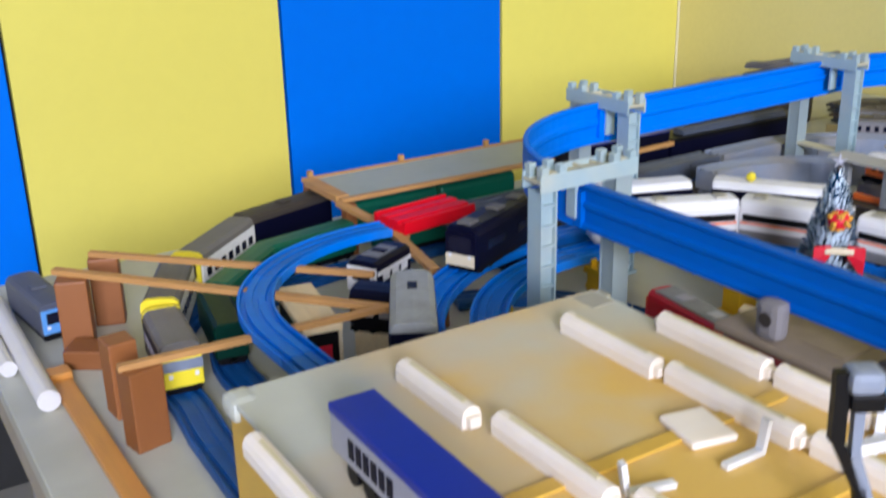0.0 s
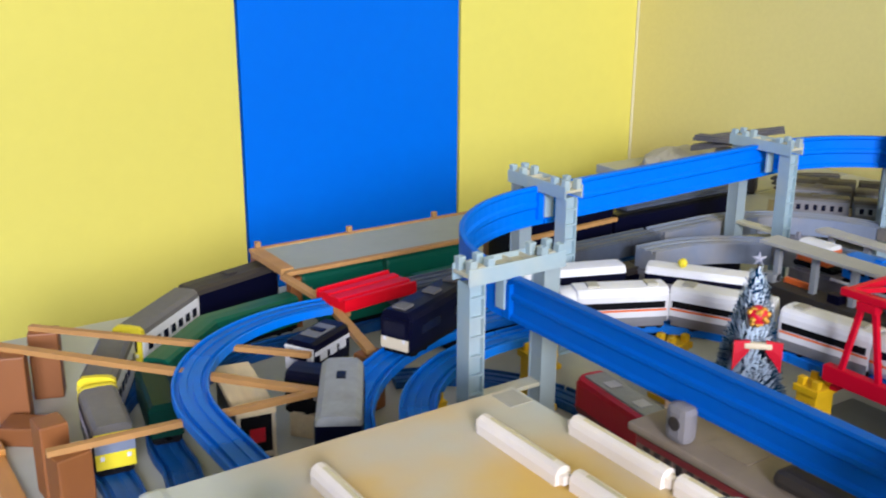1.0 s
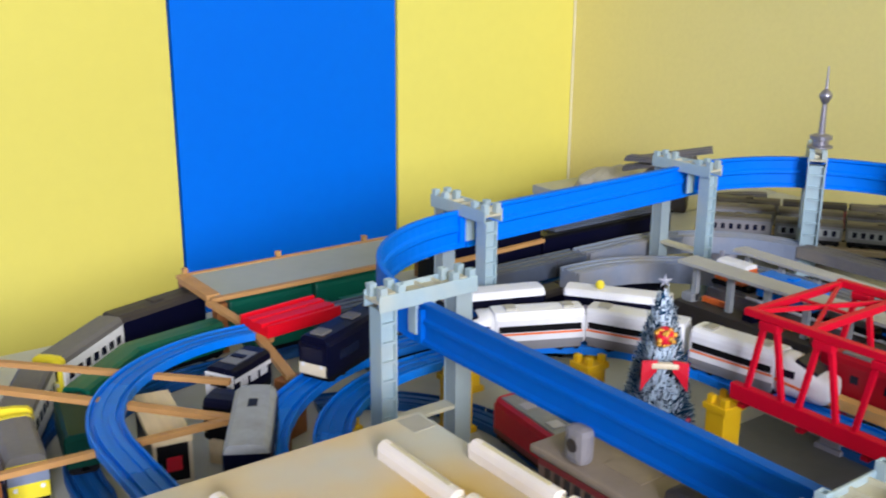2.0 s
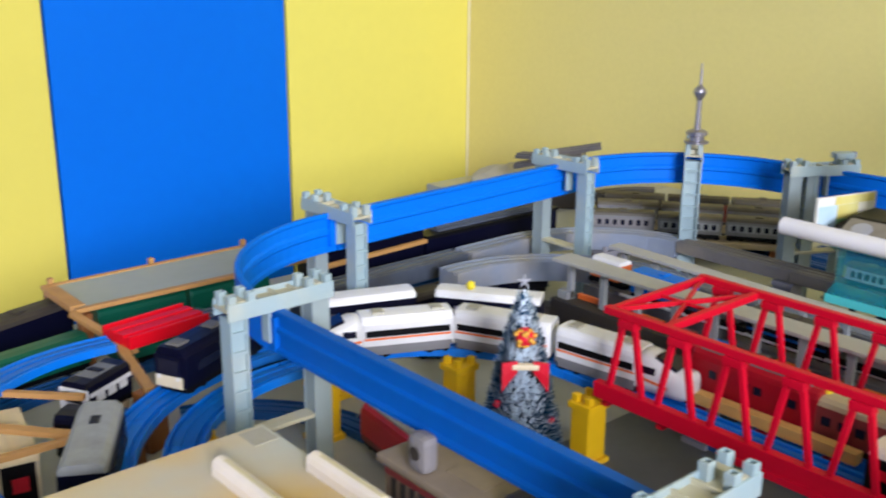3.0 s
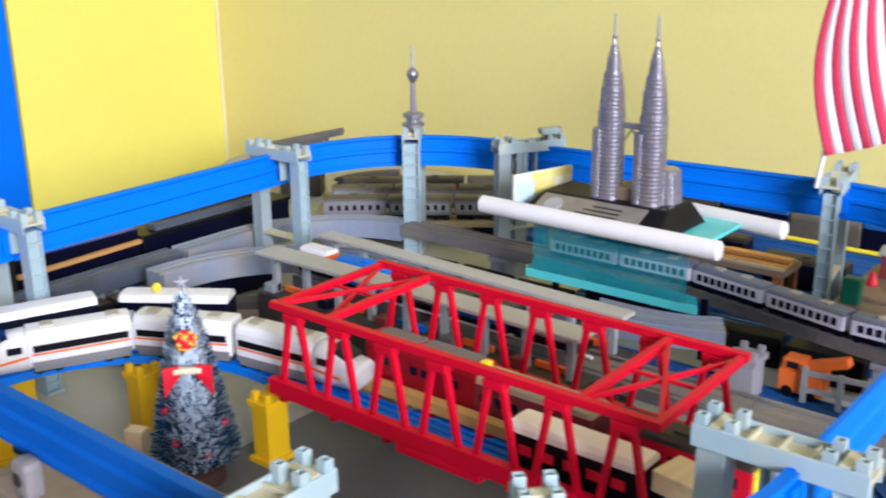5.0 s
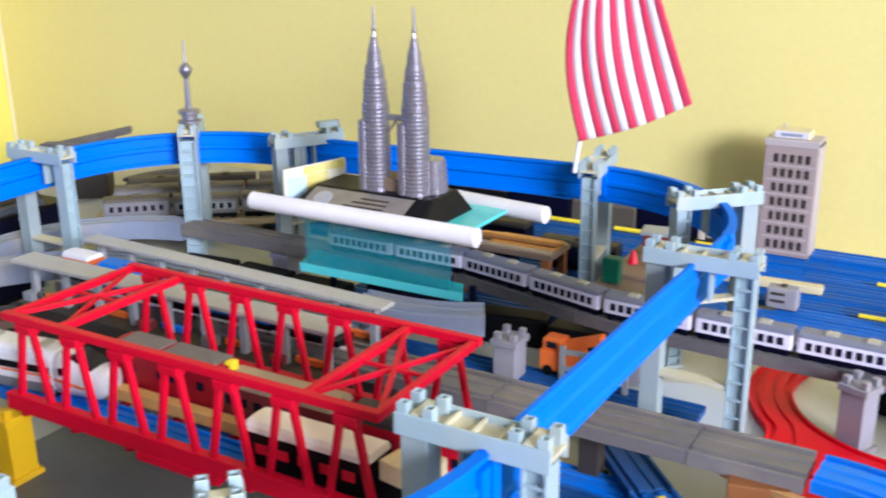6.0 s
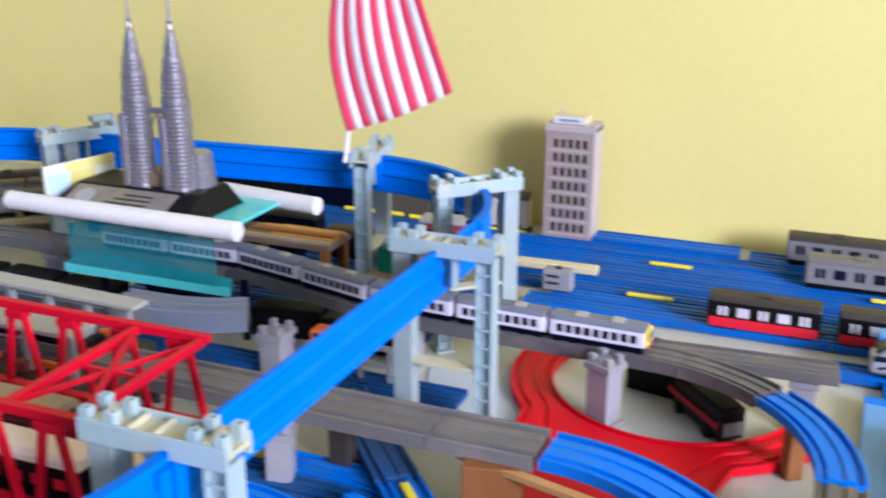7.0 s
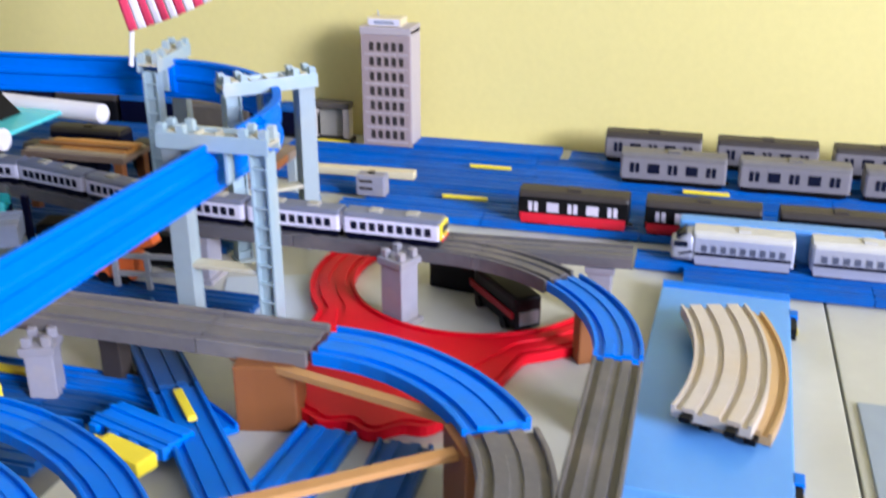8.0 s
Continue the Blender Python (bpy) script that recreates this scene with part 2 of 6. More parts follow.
def share(name, me, parent, m=None):
    ob = new(name, me)
    ob.parent = parent
    if m is not None:
        ob.matrix_basis = m
    return ob


def thing(name, m, label, category, group="", kind=""):
    e = new(name)
    e.empty_display_size = 0.02
    e.matrix_basis = m
    return tagged(e, label, category, group, kind)


def add_box(bm, x0, x1, y0, y1, z0, z1, bevel=0.0):
    made = bmesh.ops.create_cube(bm, size=1.0)["verts"]
    for v in made:
        v.co = Vector(((x0 + x1) / 2 + v.co.x * (x1 - x0), (y0 + y1) / 2 + v.co.y * (y1 - y0), (z0 + z1) / 2 + v.co.z * (z1 - z0)))
    if bevel:
        edges = list({e for v in made for e in v.link_edges})
        bmesh.ops.bevel(bm, geom=edges, offset=bevel, segments=2, affect="EDGES", profile=0.6)


def box(x0, x1, y0, y1, z0, z1, bevel=0.0):
    bm = bmesh.new()
    add_box(bm, x0, x1, y0, y1, z0, z1, bevel)
    return bm


def add_rod(bm, a, b, r0, r1=None, n=10):
    a, b = Vector(a), Vector(b)
    r1 = r0 if r1 is None else r1
    q = (b - a).to_track_quat("Z", "Y")
    rings = []
    for p, r in ((a, r0), (b, r1)):
        rings.append([bm.verts.new(p + q @ Vector((r * math.cos(k * math.tau / n), r * math.sin(k * math.tau / n), 0))) for k in range(n)])
    for k in range(n):
        bm.faces.new((rings[0][k], rings[0][(k + 1) % n], rings[1][(k + 1) % n], rings[1][k]))
    bm.faces.new(rings[0][::-1])
    bm.faces.new(rings[1])


def rod(a, b, r0, r1=None, n=10):
    bm = bmesh.new()
    add_rod(bm, a, b, r0, r1, n)
    return bm


def add_bar(bm, a, b, w, h, up=(0, 0, 1)):
    """A square-edged bar from a to b, w wide and h deep along up."""
    a, b = Vector(a), Vector(b)
    d = (b - a).normalized()
    side = d.cross(Vector(up))
    if side.length < 1e-4:
        side = d.cross(Vector((1, 0, 0)))
    side.normalize()
    u = side.cross(d).normalized()
    ring = []
    for p in (a, b):
        ring.append([bm.verts.new(p + side * (sx * w / 2) + u * (sz * h / 2)) for sx, sz in ((-1, -1), (1, -1), (1, 1), (-1, 1))])
    for k in range(4):
        bm.faces.new((ring[0][k], ring[0][(k + 1) % 4], ring[1][(k + 1) % 4], ring[1][k]))
    bm.faces.new(ring[0][::-1])
    bm.faces.new(ring[1])


def bar(a, b, w, h, up=(0, 0, 1)):
    bm = bmesh.new()
    add_bar(bm, a, b, w, h, up)
    return bm


def lathe(profile, n=20, flute=0.0):
    bm = bmesh.new()
    rings = [[bm.verts.new((r * (1 - flute * (k % 2)) * math.cos(k * math.tau / n), r * (1 - flute * (k % 2)) * math.sin(k * math.tau / n), z)) for k in range(n)] for r, z in profile]
    for a, b in zip(rings, rings[1:]):
        for k in range(n):
            bm.faces.new((a[k], a[(k + 1) % n], b[(k + 1) % n], b[k]))
    bm.faces.new(rings[0][::-1])
    bm.faces.new(rings[-1])
    return bm


def sweep(pts, profile, close=False):
    """Sweeps a closed profile of (across, up) along points of (x, y, z)."""
    bm = bmesh.new()
    pts = [Vector(p) for p in pts]
    rings = []
    n = len(pts)
    for i, p in enumerate(pts):
        if close:
            d = pts[(i + 1) % n] - pts[i - 1]
        else:
            d = pts[min(i + 1, n - 1)] - pts[max(i - 1, 0)]
        d.z = 0
        d.normalize()
        side = Vector((d.y, -d.x, 0))
        rings.append([bm.verts.new(p + side * u + Vector((0, 0, v))) for u, v in profile])
    m = len(profile)
    for i in range(n if close else n - 1):
        a, b = rings[i], rings[(i + 1) % n]
        for k in range(m):
            bm.faces.new((a[k], a[(k + 1) % m], b[(k + 1) % m], b[k]))
    if not close:
        bm.faces.new(rings[0][::-1])
        bm.faces.new(rings[-1])
    return bm


def line(a, b, step=0.03):
    a, b = Vector(a), Vector(b)
    n = max(1, round((b - a).length / step))
    return [tuple(a.lerp(b, k / n)) for k in range(n + 1)]


def arc(cx, cy, r, a0, a1, step=7.5):
    n = max(2, round(abs(a1 - a0) / step))
    return [(cx + r * math.cos(radians(a0 + (a1 - a0) * k / n)), cy + r * math.sin(radians(a0 + (a1 - a0) * k / n))) for k in range(n + 1)]


def joined(*runs):
    out = []
    for r in runs:
        for p in r:
            if not out or math.dist(p, out[-1]) > 1e-4:
                out.append(p)
    return out


def resample(pts, step):
    out, rest = [pts[0]], 0.0
    for a, b in zip(pts, pts[1:]):
        d = math.dist(a, b)
        s = step - rest
        while s <= d:
            out.append((a[0] + (b[0] - a[0]) * s / d, a[1] + (b[1] - a[1]) * s / d))
            s += step
        rest = (rest + d) % step
    return out


# ---- room ----
X0, X1, Y0, Y1, ZC = -3.6, 2.17, -6.0, 2.14, 4.3
tagged(mesh_object("floor", box(X0 - 0.1, X1 + 0.1, Y0 - 0.1, Y1 + 0.1, -0.1, 0), M_FLOOR), "grey vinyl floor under the tables", "floor", kind="structure")
tagged(mesh_object("ceiling", box(X0 - 0.1, X1 + 0.1, Y0 - 0.1, Y1 + 0.1, ZC, ZC + 0.1), M_CEILING), "plain white ceiling", "ceiling", kind="structure")
tagged(mesh_object("wall_east", box(X1, X1 + 0.1, Y0, Y1 + 0.1, 0, ZC), M_CREAM), "plain cream painted wall behind the layout", "wall", kind="structure")
north = tagged(mesh_object("wall_north", box(X0, X1, Y1 + 0.022, Y1 + 0.1, 0, ZC), M_GAP), "wall of tall yellow and blue laminate panels", "wall", kind="structure")


def wall_with_opening(name, axis, at, thick, lo, hi, o0, o1, oz0, oz1, label):
    bm = bmesh.new()
    for a, b, za, zb in ((lo, o0, 0, ZC), (o1, hi, 0, ZC), (o0, o1, 0, oz0), (o0, o1, oz1, ZC)):
        if axis == "y":
            add_box(bm, a, b, at, at + thick, za, zb)
        else:
            add_box(bm, at, at + thick, a, b, za, zb)
    return tagged(mesh_object(name, bm, M_DIMWALL), label, "wall", kind="structure")


wall_with_opening("wall_south", "y", Y0 - 0.1, 0.1, X0 - 0.1, X1 + 0.1, -3.5, -0.9, 2.1, 4.16, "unseen wall with a wide window, grey to limit bounced light")
tagged(mesh_object("wall_west", box(X0 - 0.1, X0, Y0, Y1 + 0.1, 0, ZC), M_DIMWALL), "plain unseen wall, grey to limit bounced light", "wall", kind="structure")
SEAMS = (-2.60, -2.00, -1.40, -0.80, -0.205, 0.386, 0.962, 1.557, 2.172)
for k, (a, b) in enumerate(zip((-3.2, *SEAMS), SEAMS)):
    part("panel", box(a + 0.0035, b - (0.0035 if k < 8 else 0.006), Y1, Y1 + 0.02, 0.242, 2.5, 0.0015), M_BLUE if k % 2 else M_YELLOW, north,
         ("blue" if k % 2 else "yellow") + " laminate panel")
# added black strip; darkness below table level put in as colour
tagged(mesh_object("baseboard", box(X0, X1 - 0.001, Y1 - 0.004, Y1 + 0.021, 0, 0.238, 0.002), M_GAP), "added black strip for the shaded low part of the panel wall", "baseboard", kind="structure")
tagged(mesh_object("trim", box(2.1645, 2.170, Y1 - 0.006, Y1 - 0.001, 0, ZC, 0.001), M_TRIM), "thin cream corner trim strip", "trim", kind="structure")


# ---- tables ----
def table(x0, x1, y0, y1, label):
    t = thing("table", pose((x0 + x1) / 2, (y0 + y1) / 2, 0), label, "table", "tables under the layout")
    hx, hy = (x1 - x0) / 2, (y1 - y0) / 2
    part("tabletop", box(-hx, hx, -hy, hy, TZ - 0.022, TZ, 0.002), M_TABLE, t)
    part("edge_band", box(-hx + 0.004, hx - 0.004, -hy + 0.004, hy - 0.004, TZ - 0.075, TZ - 0.0225), M_TABLE_EDGE, t, "brown wooden apron board")
    for sx in (-1, 1):
        for sy in (-1, 1):
            part("leg", rod((sx * (hx - 0.06), sy * (hy - 0.06), 0), (sx * (hx - 0.06), sy * (hy - 0.06), TZ - 0.0755), 0.018), M_METAL, t)
    return t


table(0.165, 2.165, -0.60, 1.402, "pale grey-green laminate table crowded with toy railway")
table(1.73, 2.165, 1.406, 1.80, "small pale laminate table in the corner")
table(0.9, 2.165, -1.6, -0.6025, "pale laminate table at the end of the layout")

# ---- track pieces ----
PROFILE = ((-0.0158, -0.010), (-0.0158, -0.0046), (-0.0108, -0.0046), (-0.0104, -0.0008), (-0.0034, -0.0008), (-0.0030, -0.0026),
           (0.0030, -0.0026), (0.0034, -0.0008), (0.0104, -0.0008), (0.0108, -0.0046), (0.0158, -0.0046), (0.0158, -0.010))
LIP = ((-0.0190, -0.010), (-0.0190, -0.0006), (-0.0184, 0), (-0.0164, 0), (-0.0158, -0.0006), (-0.0158, -0.010))


def profile(width=0.038, depth=0.010, base=PROFILE):
    k = width / 0.038
    return [(u * k, v if v > -0.005 else -depth) for u, v in base]


def track_run(pts, z, mat, label, width=0.038, depth=0.010, piece=0.214, group="toy track pieces", z1=None):
    """Lays a run of separate track pieces, each with a joining tongue, along points of (x, y); z is the top."""
    pts = resample(pts, 0.0107)
    per = max(3, round(piece / 0.0107))
    total = len(pts) - 1
    i = 0
    while i < total:
        j = min(i + per, total)
        if total - j < per * 0.3:
            j = total
        zz = [z + ((z1 - z) * q / total if z1 is not None else 0) for q in range(i, j + 1)]
        run = [(p[0], p[1], h) for p, h in zip(pts[i:j + 1], zz)]
        a, b = Vector(run[0]), Vector(run[1])
        run[0] = tuple(a.lerp(b, 0.06))
        a, b = Vector(run[-1]), Vector(run[-2])
        run[-1] = tuple(a.lerp(b, 0.06))
        if len(run) >= 2:
            c = Vector(run[0])
            m = Matrix.Translation(c)
            t = mesh_object("track_piece", sweep([Vector(p) - c for p in run], profile(width, depth)), mat)
            t.matrix_basis = m
            tagged(t, label, "toy track", group)
            for s in (-1, 1):
                part("side_rail", sweep([Vector(p) - c for p in run], [(-s * u, v) for u, v in profile(width, depth, LIP)]), mat, t)
            d = (Vector(run[-1]) - Vector(run[-2])).normalized()
            e = Vector(run[-1]) - c + Vector((0, 0, -0.0045))
            if j < total:
                part("tongue", bar(e - d * 0.002, e + d * 0.0045, 0.009, 0.003), mat, t)
        i = j


BLUE_T = "bright blue plastic toy track piece with two wheel grooves"
GREY_T = "dark grey plastic elevated toy track piece"
VIA_T = "bluish grey plastic elevated toy track piece"
E = 0.810
E2 = 0.799
# double oval on raised supports
for r, dx in ((0.214, 0.0), (0.276, 0.0)):
    xr, xl, yt, yb = 0.79 + r, 0.75 - r, 0.66 + r, 0.10 - r
    track_run(joined(line((xr, 0.66), (xr, 0.10)), arc(0.79, 0.10, r, 0, -90), line((0.79, yb), (0.75, yb))), E, M_TRACK, BLUE_T)
    track_run(joined(line((0.75, yt), (0.79, yt)), arc(0.79, 0.66, r, 90, 0)), E, M_TRACK, BLUE_T)
    track_run(joined(arc(0.75, 0.66, r, 90, 180), line((xl, 0.66), (xl, 0.20))), E, M_TRACK, BLUE_T)
# outer loop with the long elevated line
OUTER = joined(arc(0.60, 0.872, 0.214, 82, 180), line((0.386, 0.872), (0.39, 0.55)))
track_run(OUTER, E, M_TRACK, BLUE_T)
track_run(line((0.757, 1.112), (0.634, 1.096)), E + 0.004, M_TRACK_RED, "short red plastic toy track piece in the raised loop", width=0.064, depth=0.016)
BACK = joined(line((0.742, 1.118), (1.36, 1.122)), arc(1.36, 0.904, 0.218, 90, 0), line((1.578, 0.904), (1.578, 0.44)),
              [(1.578 - 0.066 * (3 * s * s - 2 * s ** 3), 0.44 - 0.34 * s) for s in (k / 12 for k in range(13))], line((1.512, 0.10), (1.504, -0.18)))
cut = min(range(len(BACK)), key=lambda k: math.dist(BACK[k], (1.572, 0.93)))
cut2 = min(range(len(BACK)), key=lambda k: math.dist(BACK[k], (1.578, 0.42)))
cut0 = min(range(len(BACK)), key=lambda k: math.dist(BACK[k], (1.25, 1.12)))
track_run(BACK[:cut0 + 1], E2, M_TRACK_SLATE, "slate grey plastic elevated toy track piece", depth=0.026, width=0.042)
track_run(BACK[cut0:cut + 1], E2, M_VIADUCT, VIA_T, depth=0.030, width=0.042)
track_run(BACK[cut:cut2 + 1], E2, M_TRACK_DIRTY, "brownish grey plastic elevated toy track piece", depth=0.019, width=0.042)
track_run(joined(BACK[cut2:], arc(1.290, -0.18, 0.214, 0, -42)), E2, M_TRACK_GREY, GREY_T, depth=0.015, width=0.042)
track_run(line((1.513, 0.03), (1.540, -0.395)), E2 - 0.0014, M_TRACK_GREY, GREY_T, depth=0.012, width=0.042)
track_run(arc(1.290, -0.18, 0.214, -42, -90), E2, M_TRACK, BLUE_T, width=0.044)
track_run(line((1.290, -0.394), (0.93, -0.394)), E2, M_TRACK_GREY, GREY_T, width=0.044)
# inner grey viaduct
track_run(joined(line((1.13, 1.03), (1.158, 1.03)), arc(1.158, 0.815, 0.215, 90, 0), line((1.373, 0.815), (1.373, 0.45))), E, M_VIADUCT, VIA_T, depth=0.032, width=0.042)
track_run(joined(line((1.373, 0.45), (1.373, 0.40)), arc(1.587, 0.40, 0.214, 180, 213)), E + 0.012, M_VIADUCT, VIA_T, depth=0.026, width=0.05)
# second grey line in front
track_run(line((1.264, 0.62), (1.259, -0.135)), E2, M_TRACK_DIRTY, GREY_T, depth=0.015, width=0.062)
track_run(arc(1.045, -0.135, 0.214, 0, -60), E2, M_TRACK, BLUE_T, depth=0.012, width=0.058)
track_run(arc(1.045, -0.135, 0.214, -60, -100), E2, M_TRACK_GREY, GREY_T, width=0.058)
# red curves on the table
def ease(a, b, x):
    s = min(1.0, max(0.0, (x - a) / (b - a)))
    return s * s * (3 - 2 * s)


def turnout_mesh():
    """A three-way turnout: two arms on one inner arc, widening to a double end with joint teeth."""
    bm = bmesh.new()
    rings = []
    for k in range(176):
        a = 70 + k
        out = 0.199 + 0.150 * ease(128, 168, a) * (1 - ease(186, 208, a)) - 0.030 * ease(176, 190, a) * (1 - ease(192, 206, a))
        if 167 <= a <= 187:
            out += 0.005 * math.sin((a - 167) / 20 * math.tau * 2.5)
        inn = 0.147
        mid = (inn + out) / 2
        row = [(inn, -0.011), (inn, 0), (inn + 0.003, 0), (inn + 0.0035, -0.0042), (inn + 0.0095, -0.0042), (inn + 0.010, -0.001), (mid - 0.005, -0.001), (mid - 0.0045, -0.003),
               (mid + 0.0045, -0.003), (mid + 0.005, -0.001), (out - 0.012, -0.001), (out - 0.0115, -0.0042), (out - 0.0045, -0.0042), (out - 0.004, 0), (out, 0), (out, -0.011)]
        rings.append([bm.verts.new((r * math.cos(radians(a)), r * math.sin(radians(a)), z)) for r, z in row])
    for p, q in zip(rings, rings[1:]):
        for j in range(16):
            bm.faces.new((p[j], p[(j + 1) % 16], q[(j + 1) % 16], q[j]))
    bm.faces.new(rings[0][::-1])
    bm.faces.new(rings[-1])
    return bm


tn = thing("turnout_track", pose(1.575, -0.205, TZ + 0.0125), "red plastic three-way turnout track lying on the table", "toy track", "toy track pieces")
part("roadbed", turnout_mesh(), M_TRACK_RED, tn)
part("lever", box(-0.198, -0.190, 0.052, 0.068, 0.0, 0.006, 0.001), M_TRACK_RED, tn)
track_run(line((1.224, -0.150), (0.92, -0.128)), TZ + 0.011, M_TRACK, BLUE_T, width=0.054)
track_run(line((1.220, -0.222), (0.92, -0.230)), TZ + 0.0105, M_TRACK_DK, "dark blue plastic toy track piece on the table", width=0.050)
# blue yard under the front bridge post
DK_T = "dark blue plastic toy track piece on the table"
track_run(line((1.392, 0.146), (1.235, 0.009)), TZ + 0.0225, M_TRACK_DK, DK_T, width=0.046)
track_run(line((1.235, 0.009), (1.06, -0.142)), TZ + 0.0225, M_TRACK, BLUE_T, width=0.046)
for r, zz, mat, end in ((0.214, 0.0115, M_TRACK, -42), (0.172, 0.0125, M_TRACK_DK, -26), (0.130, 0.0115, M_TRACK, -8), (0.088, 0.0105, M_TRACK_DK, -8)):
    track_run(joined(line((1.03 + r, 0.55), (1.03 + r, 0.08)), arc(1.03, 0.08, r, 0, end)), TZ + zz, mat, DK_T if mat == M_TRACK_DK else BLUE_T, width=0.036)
yp = thing("turnout_track", pose(1.166, 0.000, TZ + 0.0125, 0, 0, -108), "bright blue plastic turnout plate with a yellow lever", "toy track", "toy track pieces")
part("roadbed", box(-0.046, 0.046, -0.020, 0.016, 0, 0.0125, 0.0015), M_TRACK, yp)
for y in (-0.012, 0.004):
    part("side_rail", box(-0.046, 0.046, y - 0.002, y + 0.002, 0.0128, 0.0148, 0.0006), M_TRACK, yp)
for k in range(4):
    part("tooth", box(-0.042 + 0.024 * k, -0.031 + 0.024 * k, -0.0255, -0.0205, 0.001, 0.0115, 0.001), M_TRACK, yp)
part("socket", box(-0.026, -0.014, -0.0212, -0.0196, 0.003, 0.0110), M_BLACK, yp, "dark joint socket")
part("lever", box(-0.012, 0.046, -0.0480, -0.0262, 0.000, 0.0140, 0.002), M_YEL, yp, "yellow switch lever")
part("lever_arm", box(-0.024, -0.0125, -0.0420, -0.0320, 0.002, 0.0110, 0.001), M_YEL, yp, "yellow lever tip")
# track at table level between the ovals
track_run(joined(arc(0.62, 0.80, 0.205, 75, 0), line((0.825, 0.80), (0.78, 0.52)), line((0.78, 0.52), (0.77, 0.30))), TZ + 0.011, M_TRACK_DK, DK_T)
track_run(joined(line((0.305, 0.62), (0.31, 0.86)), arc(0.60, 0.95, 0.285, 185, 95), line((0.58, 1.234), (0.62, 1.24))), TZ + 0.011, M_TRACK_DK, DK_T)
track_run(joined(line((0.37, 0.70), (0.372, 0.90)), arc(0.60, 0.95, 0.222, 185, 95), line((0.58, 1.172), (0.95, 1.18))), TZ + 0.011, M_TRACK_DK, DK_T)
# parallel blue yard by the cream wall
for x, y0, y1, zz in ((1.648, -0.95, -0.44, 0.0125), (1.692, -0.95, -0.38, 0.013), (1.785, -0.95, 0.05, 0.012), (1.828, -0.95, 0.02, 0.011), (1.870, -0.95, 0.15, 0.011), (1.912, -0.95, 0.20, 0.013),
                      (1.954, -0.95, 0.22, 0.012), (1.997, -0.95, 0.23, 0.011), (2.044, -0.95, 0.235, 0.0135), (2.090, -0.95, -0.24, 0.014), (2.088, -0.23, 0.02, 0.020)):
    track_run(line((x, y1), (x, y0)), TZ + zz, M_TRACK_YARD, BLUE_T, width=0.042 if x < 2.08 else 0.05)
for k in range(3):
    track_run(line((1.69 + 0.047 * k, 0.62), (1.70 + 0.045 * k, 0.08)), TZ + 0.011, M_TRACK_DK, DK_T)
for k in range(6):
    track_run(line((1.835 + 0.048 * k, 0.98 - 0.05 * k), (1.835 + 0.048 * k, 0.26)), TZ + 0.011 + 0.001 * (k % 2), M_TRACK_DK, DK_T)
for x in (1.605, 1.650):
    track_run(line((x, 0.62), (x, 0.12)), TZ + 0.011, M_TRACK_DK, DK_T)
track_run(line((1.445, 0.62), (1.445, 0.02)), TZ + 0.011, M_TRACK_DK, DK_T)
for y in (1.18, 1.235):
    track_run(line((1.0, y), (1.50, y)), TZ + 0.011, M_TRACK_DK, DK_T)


# ---- supports ----
def block_pier_mesh(h, w, d):
    bm = bmesh.new()
    add_box(bm, -w / 2, w / 2, -d / 2, d / 2, 0.006, h - 0.007, 0.0015)
    return bm


def block_pier(x, y, top, mat, label, turn=0.0, w=0.034, d=0.030, group="toy track piers", bottom=TZ):
    h = top - bottom
    t = thing("track_pier", pose(x, y, bottom, 0, 0, turn), label, "toy pier", group)
    part("column", block_pier_mesh(h, w, d), mat, t)
    part("base", box(-w / 2 - 0.004, w / 2 + 0.004, -d / 2 - 0.004, d / 2 + 0.004, 0, 0.007, 0.001), mat, t)
    part("cap", box(-w / 2 - 0.003, w / 2 + 0.003, -d / 2 - 0.003, d / 2 + 0.003, h - 0.011, h - 0.003, 0.001), mat, t)
    for sx in (-1, 1):
        for sy in (-1, 1):
            part("stud", box(sx * (w / 2 - 0.004) - 0.004, sx * (w / 2 - 0.004) + 0.004, sy * (d / 2 - 0.004) - 0.004, sy * (d / 2 - 0.004) + 0.004, h - 0.004, h + (0.006 if sx * sy else 0), 0.001), mat, t)
    return t


GP = "lilac grey plastic block pier holding up toy track"
block_pier(1.460, -0.143, 0.802, M_PIER_GREY, GP, w=0.027, d=0.030, turn=-25)
for x, y in ((1.513, 0.12), (1.43, 0.262), (1.577, 0.73), (1.516, 1.052), (1.36, 1.118), (1.10, 1.118), (0.80, 1.118),
             (1.15, 1.03), (1.373, 0.80), (1.373, 0.46), (1.29, -0.39), (0.98, -0.394), (1.10, -0.352)):
    block_pier(x, y, (E - 0.032 if (x, y) in ((1.15, 1.03), (1.373, 0.80), (1.373, 0.46)) else E2 - 0.015 if y > -0.17 and 1.5 < x < 1.57 and y < 0.5 else E2 - 0.014 if 0 < y < 0.5 else E2 - 0.019 if (x, y) == (1.577, 0.73) else E2 - 0.030 if y > 0 else E2 - 0.012), M_PIER_GREY, GP)
block_pier(1.262, 0.55, E2 - 0.015, M_PIER_GREY, GP)
# a grey pier in shadow; its shade is carried by the dark brown
block_pier(1.262, 0.085, E2 - 0.015, M_ROOF_DK, "block pier coloured dark brown for the shade under the raised grey track", w=0.020, d=0.022)
block_pier(1.214, 0.130, E2 - 0.012, M_PIER_GREY, GP, turn=20, w=0.028, d=0.026)
YP = "yellow plastic block pier under raised track"
